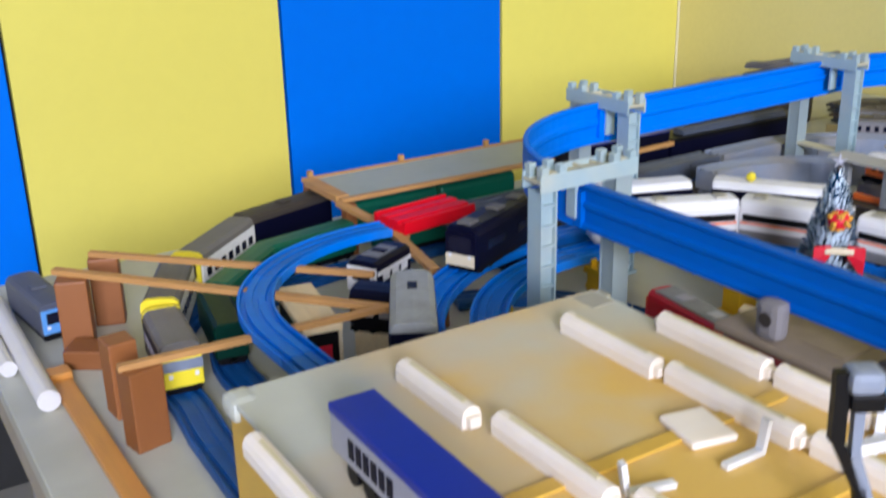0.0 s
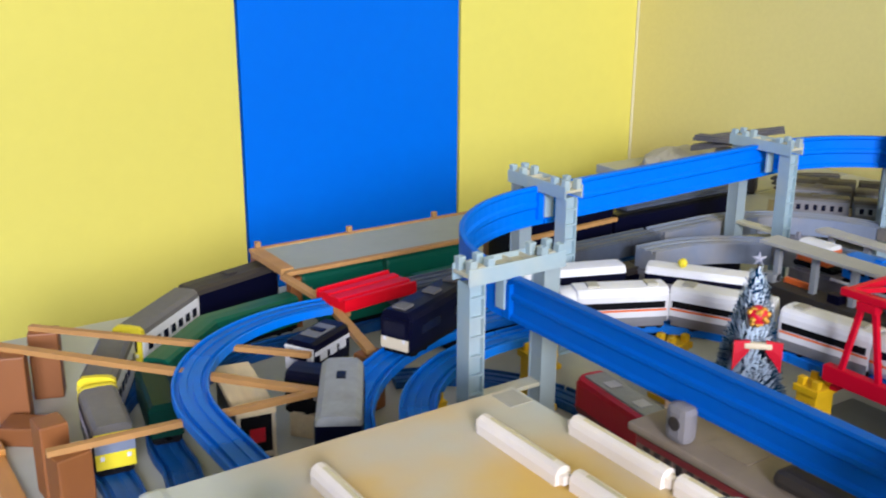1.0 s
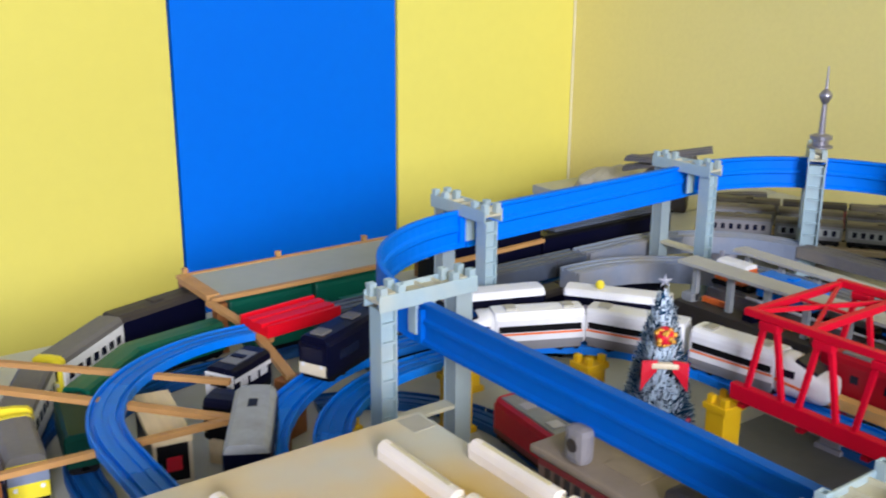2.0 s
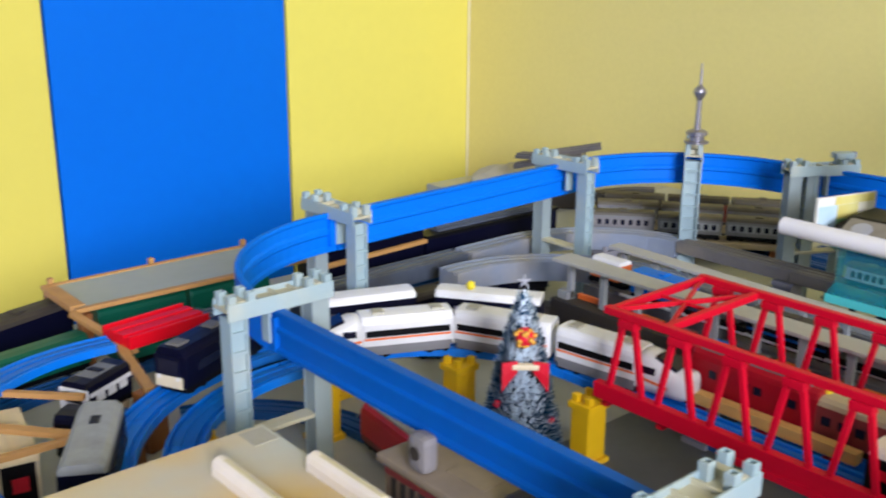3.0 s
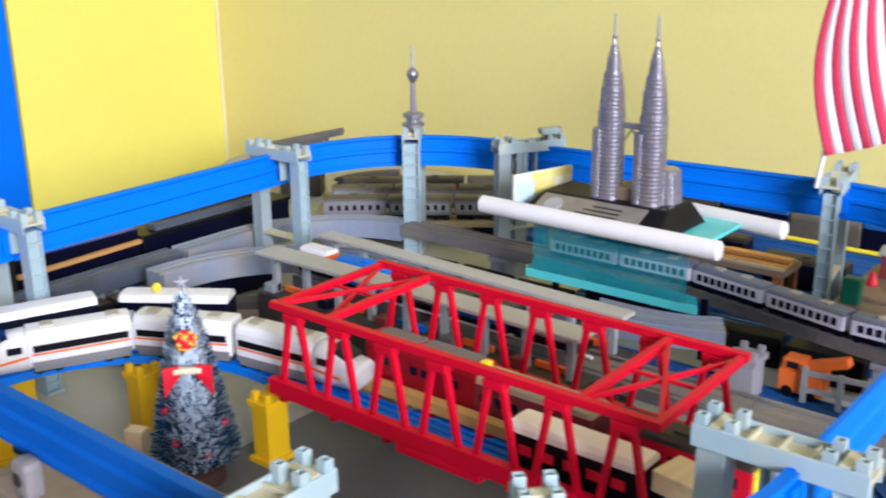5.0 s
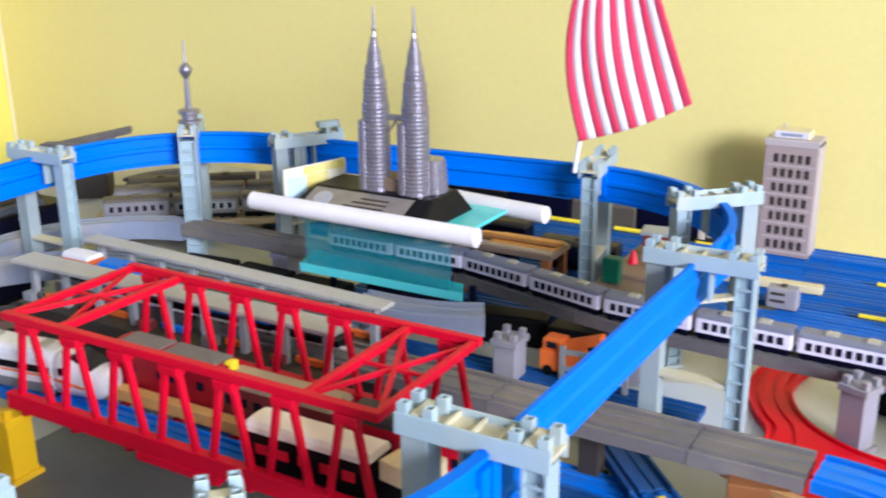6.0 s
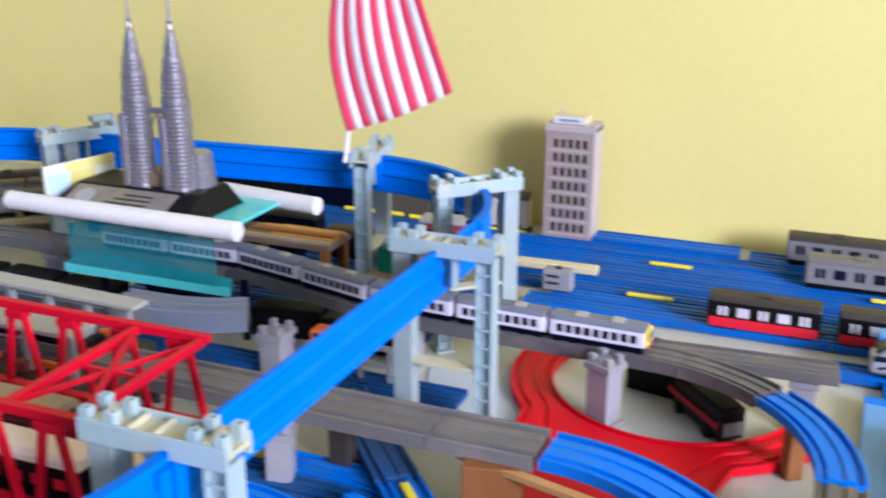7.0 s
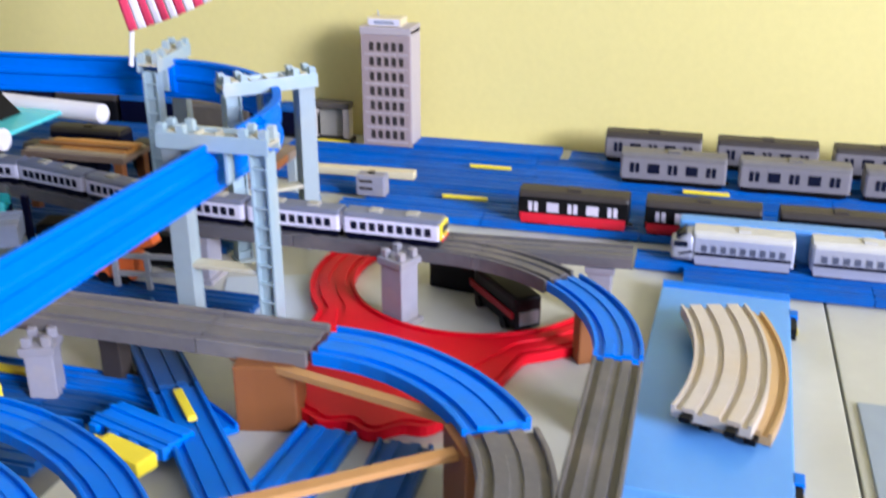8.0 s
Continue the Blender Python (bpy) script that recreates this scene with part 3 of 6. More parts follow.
for x, y in ((0.974, 0.613), (0.933, 0.783), (0.780, 0.848), (0.60, 0.81), (0.985, 0.145), (1.066, 0.12), (0.94, -0.07), (0.86, 0.935), (0.50, 0.76), (0.54, 0.68)):
    block_pier(x, y, E - 0.012, M_YPIER, YP, w=0.030, d=0.026, group="yellow track piers")

# ---- suspended monorail ----
HALF = ((0.0048, -0.052), (0.0048, -0.0475), (0.0012, -0.0450), (0.0008, -0.0300), (0.0040, -0.0275), (0.0040, -0.0225), (0.0008, -0.0200), (0.0012, -0.0065), (0.0048, -0.0040), (0.0048, 0))
RAIL = [(-u, v) for u, v in HALF] + list(HALF)[::-1]
RAIL_FLAT = ((-0.0045, -0.052), (-0.0045, -0.001), (-0.0035, 0), (0.0012, 0), (0.0018, -0.004), (0.0006, -0.007), (0.0006, -0.019), (0.003, -0.022), (0.003, -0.028), (0.0006, -0.031), (0.0006, -0.044), (0.003, -0.047), (0.003, -0.052))
RAIL_TOP = 0.940


def rail_run(pts, prof, label, mat=M_RAIL, top=RAIL_TOP):
    c = Vector((*pts[0], top))
    t = mesh_object("monorail_beam", sweep([Vector((*p, top)) - c for p in pts], prof), mat)
    t.matrix_basis = Matrix.Translation(c)
    tagged(t, label, "toy monorail", "suspended monorail beams")
    for p, q in ((pts[0], pts[1]), (pts[-1], pts[-2])):
        a = Vector((*p, top - 0.026)) - c
        d = (Vector((*q, 0)) - Vector((*p, 0))).normalized()
        part("joint_collar", bar(a + d * 0.001, a + d * 0.012, 0.0125, 0.036), mat, t)


RL = "bright blue plastic suspended monorail beam, straight"
RC = "bright blue plastic suspended monorail beam, curved"
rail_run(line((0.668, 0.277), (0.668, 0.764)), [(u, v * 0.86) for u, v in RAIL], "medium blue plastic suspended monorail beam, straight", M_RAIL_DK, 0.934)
rail_run(arc(0.913, 0.765, 0.245, 180, 90, 4), RAIL_FLAT, RC)
rail_run(line((0.915, 1.01), (1.429, 1.040)), RAIL, RL)
rail_run(arc(1.43, 0.795, 0.245, 90, 0, 4), RAIL, RC)
rail_run(line((1.675, 0.794), (1.718, 0.264)), RAIL, RL)
rail_run(arc(1.473, 0.262, 0.245, 0, -90, 4), RAIL, RC)
rail_run(line((1.472, 0.017), (0.915, 0.030)), [(-u, v) for u, v in RAIL_FLAT][::-1], RL)
rail_run(arc(0.913, 0.275, 0.245, -90, -180, 4), RAIL, RC)


def pier_leg():
    bm = bmesh.new()
    h = 0.213
    add_box(bm, -0.0095, -0.0075, -0.0105, 0.0105, 0, h)
    add_box(bm, 0.0075, 0.0095, -0.0105, 0.0105, 0, h)
    add_box(bm, -0.0075, 0.0075, -0.0055, 0.0055, 0, h)
    k = 0.012
    while k < h:
        add_box(bm, -0.0075, 0.0075, -0.0098, 0.0098, k, k + 0.0025)
        k += 0.0205
    return bm


def plain_leg():
    bm = bmesh.new()
    h = 0.213
    add_box(bm, -0.0095, 0.0095, -0.0088, 0.0088, 0, h)
    add_box(bm, -0.0105, 0.0105, -0.0105, -0.0088, 0, h, 0.0005)
    add_box(bm, -0.0105, 0.0105, 0.0088, 0.0105, 0, h, 0.0005)
    return bm


def hollow_stud(cx, cy, r, z0, z1):
    """A small square tube, open at the top."""
    bm = bmesh.new()
    ring = [[bm.verts.new((cx + sx * q, cy + sy * q, z)) for sx, sy in ((-1, -1), (1, -1), (1, 1), (-1, 1))]
            for q, z in ((r, z0), (r, z1 - 0.0006), (r * 0.92, z1), (r * 0.62, z1), (r * 0.58, z1 - 0.006))]
    for a, b in zip(ring, ring[1:]):
        for k in range(4):
            bm.faces.new((a[k], a[(k + 1) % 4], b[(k + 1) % 4], b[k]))
    bm.faces.new(ring[0][::-1])
    bm.faces.new(ring[-1])
    return bm


def gantry(x, y, turn, label, leg_turn=0, plain=1, stout=1.0):
    """A portal of two ladder legs with a studded crossbeam; the beam lies along the local x axis."""
    t = thing("monorail_pier", pose(x, y, TZ, 0, 0, turn), label, "toy pier", "monorail piers")
    for s in (-1, 1):
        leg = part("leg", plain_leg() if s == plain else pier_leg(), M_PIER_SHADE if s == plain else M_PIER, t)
        leg.matrix_basis = pose(s * 0.0465, 0, 0, 0, 0, leg_turn) @ Matrix.Diagonal((stout, stout, 1, 1))
        part("foot", box(-0.012, 0.012, -0.014, 0.014, 0, 0.004, 0.001), M_PIER, leg)
    bm = bmesh.new()
    for sy in (-1, 1):
        part("side_plate", box(-0.060, 0.060, sy * 0.01375 - 0.00125, sy * 0.01375 + 0.00125, 0.213, 0.230, 0.0008), M_PIER, t)
    add_box(bm, -0.060, 0.060, -0.0125, 0.0125, 0.2215, 0.2245)
    for k in range(-2, 3):
        add_box(bm, k * 0.021 - 0.001, k * 0.021 + 0.001, -0.0125, 0.0125, 0.2245, 0.2285)
    for k in (-1, 1):
        add_box(bm, k * 0.0435 - 0.004, k * 0.0435 + 0.004, -0.0125, 0.0125, 0.2245, 0.2310)
    part("crossbeam", bm, M_PIER_TOP, t, "yellowed studded crossbeam")
    for sx in (-0.054, -0.033, 0.033, 0.054):
        for sy in (-1, 1):
            part("stud", hollow_stud(sx, sy * 0.0098, 0.0040, 0.2245, 0.2375), M_PIER, t)
    bm = bmesh.new()
    add_box(bm, -0.0025, 0.0025, -0.009, 0.009, 0.2205, 0.2225)
    add_box(bm, -0.0125, -0.0085, -0.007, 0.007, 0.178, 0.2213, 0.001)
    add_box(bm, 0.0085, 0.0125, -0.007, 0.007, 0.178, 0.2213, 0.001)
    part("hanger", bm, M_PIER, t)
    part("tie_bar", box(-0.037, 0.037, -0.009, 0.009, 0.0840, 0.0885, 0.0008), M_PIER_TOP, t, "yellowed tie bar between the legs")
    return t


GL = "pale grey-green plastic portal pier with ladder legs"
for x, y, turn, lt in ((0.672, 0.765, 0, 0), (0.917, 1.013, 90, 90), (1.378, 1.03, 90, 90), (1.630, 0.962, 36, 90), (1.660, 0.742, -30, 0), (1.718, 0.265, 8, 90), (1.612, 0.068, -45, 0),
                       (1.372, 0.014, 90, 0), (0.931, 0.043, 90, 0), (0.744, 0.105, 45, 0), (0.662, 0.268, 0, 0)):
    g = gantry(x, y, turn, GL, lt, -1 if (x, y) == (1.660, 0.742) else 1, 1.5 if (x, y) == (1.630, 0.962) else 1.0)
    if (x, y) == (1.660, 0.742):
        part("middle_leg", pier_leg(), M_PIER_SHADE, g, "inner ladder leg in the shaded pier colour").matrix_basis = pose(-0.014, 0.004, 0, 0, 0, 90)
        part("clip", box(0.020, 0.052, -0.008, 0.010, 0.2378, 0.2475, 0.002), M_PIER, g, "pale blue clip on the crossbeam")
        part("clip_end", box(0.0524, 0.058, -0.005, 0.006, 0.2378, 0.2480, 0.002), M_VIADUCT, g, "blue-grey clip end")

# ---- red truss bridge ----
br = thing("truss_bridge", pose(1.0535, 0.3715, 0.795), "red plastic truss railway bridge carrying two blue tracks", "toy bridge")
BX, BY, BH = 0.083, 0.222, 0.118
for sx in (-1, 1):
    part("bottom_chord", box(sx * BX - 0.0055, sx * BX + 0.0055, -BY - 0.008, BY + 0.008, 0.012, 0.030, 0.001), M_RED, br)
    part("top_chord", box(sx * BX - 0.0045, sx * BX + 0.0045, -BY, BY, BH - 0.008, BH, 0.001), M_RED, br)
    n = 7
    for k in range(n):
        y0 = -BY + 2 * BY * k / n
        ym, y1 = y0 + BY / n, y0 + 2 * BY / n
        part("diagonal", bar((sx * BX, y0 + 0.010, 0.028), (sx * BX, ym - 0.006, BH - 0.006), 0.0050, 0.0060, (1, 0, 0)), M_RED, br)
        part("diagonal", bar((sx * BX, ym + 0.006, BH - 0.006), (sx * BX, y1 - 0.010, 0.028), 0.0050, 0.0060, (1, 0, 0)), M_RED, br)
        part("gusset", box(sx * BX - 0.006, sx * BX + 0.006, ym - 0.011, ym + 0.011, BH - 0.017, BH - 0.0085, 0.001), M_RED, br)
    part("foot_skirt", box(sx * BX - 0.007, sx * BX + 0.007, -0.05, 0.05, 0.004, 0.012, 0.001), M_RED, br)
for s in (-1, 1):
    ye, yi = s * (BY - 0.005), s * (BY - 0.076)
    part("portal_strut", box(-BX + 0.005, BX - 0.005, ye - 0.0036, ye + 0.0036, BH - 0.009, BH - 0.001, 0.001), M_RED, br)
    part("portal_strut", box(-BX + 0.005, BX - 0.005, yi - 0.0040, yi + 0.0040, BH - 0.009, BH - 0.001, 0.001), M_RED, br)
    part("brace", bar((-BX + 0.006, ye, BH - 0.005), (BX - 0.006, yi, BH - 0.005), 0.0040, 0.005), M_RED, br)
    part("brace", bar((BX - 0.006, ye, BH - 0.0055), (-BX + 0.006, yi, BH - 0.0055), 0.0040, 0.004), M_RED, br)
    part("brace", bar((0, ye, BH - 0.006), (0, yi, BH - 0.006), 0.0034, 0.003), M_RED, br)
for k in range(7):
    y = -BY + 2 * BY * k / 6
    part("floor_beam", box(-BX + 0.005, BX - 0.005, y - 0.004, y + 0.004, 0.0, 0.0045), M_RED, br)
for s in (-1, 1):
    block_pier(1.0535 + 0.06, 0.3715 + s * 0.185, 0.795, M_YPIER if s < 0 else M_PIER_GREY, YP if s < 0 else GP, w=0.030, d=0.026, group="yellow track piers" if s < 0 else "toy track piers")


# ---- railway cars ----
def hull(L, prof, inset=0.0):
    """A body of length L along x with the cross-section prof of (y, z); inset rounds the two ends in plan."""
    bm = bmesh.new()
    rings = []
    for x, k in ((-L / 2, 1 - inset * 2), (-L / 2 + 0.003, 1), (L / 2 - 0.003, 1), (L / 2, 1 - inset * 2)):
        rings.append([bm.verts.new((x, y * k, z)) for y, z in prof])
    m = len(prof)
    for a, b in zip(rings, rings[1:]):
        for q in range(m):
            bm.faces.new((a[q], a[(q + 1) % m], b[(q + 1) % m], b[q]))
    bm.faces.new(rings[0][::-1])
    bm.faces.new(rings[-1])
    return bm


def car(x, y, z, turn, L=0.140, W=0.036, H=0.046, side=M_WHITE, roof=M_ROOF, skirt=M_BLACK, band=None, window=M_WINDOW, windows=8, wz=0.60, wh=0.26, ww=0.55,
        front=None, front_low=None, label="", group="", roof_box=None, stripe=None, stripe_z=0.36, nose=0.0, pitch=0.0, name="train_car", lean=0.0, kit=3, roof_end=None, end_at=1, low=0.30, screen=M_WINDOW, front_z=0.005, pattern=None, low_band=None, band_h=None, stripe_h=0.06, kit_at=None):
    t = thing(name, pose(x, y, z, lean, pitch, turn), label, "toy train", group)
    b = 0.007
    w = W / 2
    body_top = b + (H - b) * 0.80
    part("body", hull(L, [(-w, b + 0.004), (-w, body_top), (w, body_top), (w, b + 0.004)], 0.04), side, t)
    part("roof", hull(L - 0.001, [(-w * 0.99, body_top), (-w * 0.93, b + (H - b) * 0.91), (-w * 0.70, b + (H - b) * 0.985), (0, H), (w * 0.70, b + (H - b) * 0.985), (w * 0.93, b + (H - b) * 0.91), (w * 0.99, body_top)], 0.04), roof, t)
    part("underframe", box(-L / 2 + 0.004, L / 2 - 0.004, -w + 0.002, w - 0.002, 0.004, b + 0.0045), skirt, t)
    for sx in (-1, 1):
        bogie = part("bogie", box(sx * L * 0.33 - 0.016, sx * L * 0.33 + 0.016, -w + 0.005, w - 0.005, 0.0015, 0.0065), M_BLACK, t)
        for q in (-0.010, 0.010):
            part("wheel", rod((sx * L * 0.33 + q, -w + 0.0035, 0.0045), (sx * L * 0.33 + q, w - 0.0035, 0.0045), 0.0045, n=10), M_BLACK, bogie)
    hz = body_top - b
    if band:
        for s in (-1, 1):
            part("window_band", box(-L / 2 + 0.005, L / 2 - 0.005, s * w - 0.0004, s * w + 0.0004, b + hz * (wz - (band_h or wh) * 0.7), b + hz * (wz + (band_h or wh) * 0.7)), band, t)
    if low_band:
        for s in (-1, 1):
            part("lower_panel", box(-L / 2 + 0.002, L / 2 - 0.002, s * w - 0.0005, s * w + 0.0005, b + 0.0035, b + hz * 0.26), low_band, t)
    if stripe:
        for s in (-1, 1):
            part("stripe", box(-L / 2 + 0.003, L / 2 - 0.003, s * w - 0.0003, s * w + 0.0003, b + hz * (stripe_z - stripe_h), b + hz * (stripe_z + stripe_h)), stripe, t)
    if pattern:
        # pairs of narrow door panes between wide panes
        for s in (-1, 1):
            for at, wide in pattern:
                part("window", box(at * L - wide * L / 2, at * L + wide * L / 2, s * w - 0.0008, s * w + 0.0008, b + hz * (wz - wh / 2), b + hz * (wz + wh / 2)), window, t)
    elif windows:
        step = (L - 0.016) / windows
        bm = box(-step * ww / 2, step * ww / 2, -0.0008, 0.0008, -hz * wh / 2, hz * wh / 2)
        first = part("window", bm, window, t)
        first.location = (-L / 2 + 0.008 + step / 2, -w, b + hz * wz)
        for s in (-1, 1):
            for k in range(windows):
                if s == 1 or k:
                    share("window", first.data, t, pose(-L / 2 + 0.008 + step * (k + 0.5), s * w, b + hz * wz))
    if front:
        f = part("cab_front", box(L / 2 - 0.0035, L / 2 + 0.0022, -w * 0.94, w * 0.94, b + front_z, body_top + 0.001, 0.0012), front, t, "coloured cab front")
        part("windscreen", box(L / 2 + 0.0018, L / 2 + 0.0028, -w * (0.68 if screen is M_WINDOW else 0.95), w * (0.68 if screen is M_WINDOW else 0.95), b + hz * 0.52, b + hz * (0.92 if screen is M_WINDOW else 0.80)), screen, f)
        if front_low:
            part("bumper_band", box(L / 2 + 0.0008, L / 2 + 0.0030, -w * 0.90, w * 0.90, b + 0.004, b + hz * low, 0.0008), front_low, f)
        for s in (-1, 1):
            part("headlight", box(L / 2 + 0.0020, L / 2 + 0.0032, s * w * 0.62 - 0.002, s * w * 0.62 + 0.002, b + hz * 0.34, b + hz * 0.45), M_WHITE, f)
    if roof_end:
        part("roof_end", hull(0.007, [(-w * 1.01, body_top - 0.004), (-w * 0.95, b + (H - b) * 0.92), (-w * 0.71, b + (H - b) * 0.995), (0, H + 0.0006), (w * 0.71, b + (H - b) * 0.995), (w * 0.95, b + (H - b) * 0.92), (w * 1.01, body_top - 0.004)], 0.0), roof_end, t, "yellow roof end").location = (end_at * (L / 2 - 0.0035), 0, 0)
    for k in range(kit):
        q = kit_at[k] * L if kit_at else (k - (kit - 1) / 2) * L / (kit + 0.6)
        part("roof_unit", box(q - L * 0.06, q + L * 0.06, -w * 0.42, w * 0.42, H - 0.001, H + 0.0022, 0.0006), roof_box or roof, t)
    part("coupling", box(-L / 2 - 0.0055, -L / 2 + 0.002, -0.003, 0.003, 0.006, 0.009), M_BLACK, t)
    return t


DOORS = [(c + d, 0.036) for c in (-0.36, 0.0, 0.36) for d in (-0.026, 0.026)] + [(-0.18, 0.11), (0.18, 0.11)]
M_TRAINROOF = material("blue_grey_roof_plastic", (0.17, 0.185, 0.24), 0.5, 0.2, 120, 0.06, stain=(0.13, 0.14, 0.17))
# the running train of seven cars on the elevated line
LINE = joined(BACK, arc(1.290, -0.18, 0.214, 0, -90))
LINE = resample(LINE, 0.002)
front_i = min(range(len(LINE)), key=lambda k: math.dist(LINE[k], (1.504, -0.185)))
for k in range(7):
    i = front_i - round((0.0595 + k * 0.1185) / 0.002)
    a, b = LINE[i - 20], LINE[i + 20]
    turn = math.degrees(math.atan2(b[1] - a[1], b[0] - a[0]))
    end = k in (0, 6)
    car((a[0] + b[0]) / 2, (a[1] + b[1]) / 2, E2 - 0.0025, turn + (180 if k == 6 else 0), 0.113, 0.029, 0.0345, M_LAV, M_TRAINROOF, M_NAVY, windows=9, wz=0.60, wh=0.42, ww=0.62, stripe=M_NAVY, stripe_z=0.12,
        front=M_YEL if end else None, front_low=M_TRAINRED if end else None,
        label="lilac-white commuter train " + ("end car with a yellow and red cab" if end else "car with dark windows"), group="cars of the running commuter train", roof_box=M_INSET, kit=2)


def nose_height(s):
    """Share of the car's height along the nose: a level roof, a steep windscreen, then a full rounded bonnet."""
    if s < 0.60:
        return 1 - 0.32 * ease(0.04, 0.60, s)
    return 0.68 * (1 - 0.36 * ((s - 0.60) / 0.40) ** 3.0)


def streamliner_nose(t, L, W, H, side, stripe, reach=0.061):
    """A rounded nose on the car's front end."""
    bm = bmesh.new()
    rings = []
    for k in range(19):
        s = k / 18
        w = W / 2 * math.sqrt(max(0.20, 1 - s ** 4.5))
        low = 0.008 + 0.008 * max(0.0, s - 0.7) / 0.3
        top = 0.008 + (H - 0.009) * nose_height(s)
        x = L / 2 + reach * math.sin(s * math.pi / 2) ** 0.9
        rings.append([bm.verts.new((x, w * c, low + (top - low) * h)) for c, h in ((-0.86, 0), (-1, 0.22), (-1, 0.58), (-0.92, 0.82), (-0.66, 0.96), (0, 1), (0.66, 0.96), (0.92, 0.82), (1, 0.58), (1, 0.22), (0.86, 0))])
    for a, b in zip(rings, rings[1:]):
        for q in range(10):
            bm.faces.new((a[q], a[q + 1], b[q + 1], b[q]))
        bm.faces.new((a[10], a[0], b[0], b[10]))
    bm.faces.new(rings[0][::-1])
    bm.faces.new(rings[-1])
    nose = part("nose", bm, side, t, "rounded white nose", smooth=True)

    def crest(s):
        return Vector((L / 2 + reach * math.sin(s * math.pi / 2) ** 0.9, 0, 0.0082 + (H - 0.009) * nose_height(s)))

    part("windscreen", bar(crest(0.18), crest(0.50), W * 0.70, 0.0040), M_WINDOW, nose)
    for s in (-1, 1):
        part("side_window", box(L / 2 + 0.006, L / 2 + 0.022, s * W * 0.486 - 0.001, s * W * 0.486 + 0.001, H * 0.56, H * 0.72, 0.0006), M_WINDOW, nose)
        part("stripe", bar((L / 2, s * W * 0.497, H * 0.46), (L / 2 + reach * 0.62, s * W * 0.492, H * 0.36), 0.0016, 0.0028), stripe, nose)


EXL = "white express train car with black window band and orange stripe"
for x, y, turn, L, tip in ((0.889, 0.8327, 154.7, 0.112, True), (0.976, 0.749, -63.4, 0.120, False), (1.012, 0.628, -82, 0.108, True)):
    c = car(x, y, E - 0.0025, turn, L, 0.038, 0.052, M_WHITE, M_WHITE, M_GREYCAR, band=M_BLACK, windows=0, stripe=M_ORANGE, stripe_z=0.50, stripe_h=0.035, wz=0.68, band_h=0.16, low_band=M_GREYCAR, label=EXL, group="cars of the white express train",
            roof_box=M_INSET, kit=2, kit_at=(-0.34, 0.30))
    if tip:
        streamliner_nose(c, L, 0.038, 0.0515, M_WHITE, M_ORANGE)
for x, y, turn in ((0.887, 0.918, -20), (1.016, 0.820, -55)):
    car(x, y, E - 0.0025, turn, 0.135, 0.038, 0.052, M_NAVY, M_WHITE, M_BLACK, windows=8, window=M_WINDOW_LT, label="navy railway car with a plain white roof", group="white-roofed navy cars", kit=0)
# cars inside the bridge
rc = car(1.066, 0.462, E - 0.0025, 270, 0.150, 0.039, 0.056, M_CRIMSON, M_CRIMSON, M_BLACK, windows=0, pattern=[(c, 0.060) for c in (-0.30, -0.04, 0.06, 0.32)], wz=0.66, wh=0.22, label="deep red diesel car with grey roof panels and a yellow lamp", group="cars on the bridge", kit=0)
for x0, x1 in ((-0.066, -0.012), (-0.006, 0.064)):
    part("roof_panel", box(x0, x1, -0.0135, 0.0135, 0.0545, 0.0572, 0.0006), M_ROOF, rc, "long grey roof panel")
part("lamp", box(0.0675, 0.0785, -0.006, 0.006, 0.047, 0.0590, 0.003), M_YEL, rc, "yellow end lamp")
part("coupling_bar", box(0.0735, 0.0830, -0.003, 0.003, 0.008, 0.012, 0.001), M_WORN, rc, "grey coupling bar")
car(1.066, 0.325, E - 0.0025, 90, 0.138, 0.038, 0.050, M_MAROON, M_PAVE, M_BLACK, windows=7, label="maroon railway car with a tan roof on the bridge", group="cars on the bridge", kit=0)
car(1.004, 0.240, E - 0.0025, 90, 0.132, 0.038, 0.052, M_BLACK, M_TRACK_WHITE, M_MAROON, windows=5, window=M_TRAINRED, label="black railway car with a cream roof on the bridge", group="cars on the bridge", kit=0)
car(1.066, 0.172, E - 0.0025, 270, 0.138, 0.038, 0.050, M_TRAINRED, M_ROOF_DK, M_BLACK, windows=5, front=M_YEL, front_low=M_WHITE, label="red railway car with a dark roof leaving the bridge", group="cars on the bridge", kit=1)
wn2 = thing("flat_wagon", pose(1.006, 0.143, E - 0.0025, 0, 0, 80), "short black flat wagon loaded with a pale wooden block", "toy train", "cars on the bridge")
part("chassis", box(-0.026, 0.026, -0.017, 0.017, 0.006, 0.030, 0.001), M_BLACK, wn2)
part("load", box(-0.021, 0.021, -0.019, 0.019, 0.030, 0.049, 0.0015), M_CRATE, wn2, "pale wooden block")
for x in (-0.015, 0.015):
    part("wheel", rod((x, -0.0145, 0.0045), (x, 0.0145, 0.0045), 0.0045, n=10), M_BLACK, wn2)
# locomotive on the outer oval
car(0.683, 0.924, E - 0.0025, 205, 0.150, 0.040, 0.056, M_NAVY, M_NAVY, M_BLACK, windows=2, front=M_NAVY, front_low=M_CREAMCAR, low=0.44, label="navy blue electric locomotive with cream front band", roof_box=M_ROOF, kit_at=(-0.3, 0.0, 0.40), name="locomotive")
wg = car(0.478, 0.762, E - 0.0025, 60, 0.127, 0.042, 0.054, M_NAVY, M_WORN, M_BLACK, windows=5, label="railway car with a worn light grey roof", kit=0)
part("roof_slot", box(0.014, 0.030, -0.0045, 0.0045, 0.0530, 0.0546, 0.0004), M_BLACK, wg, "dark slot in the roof")
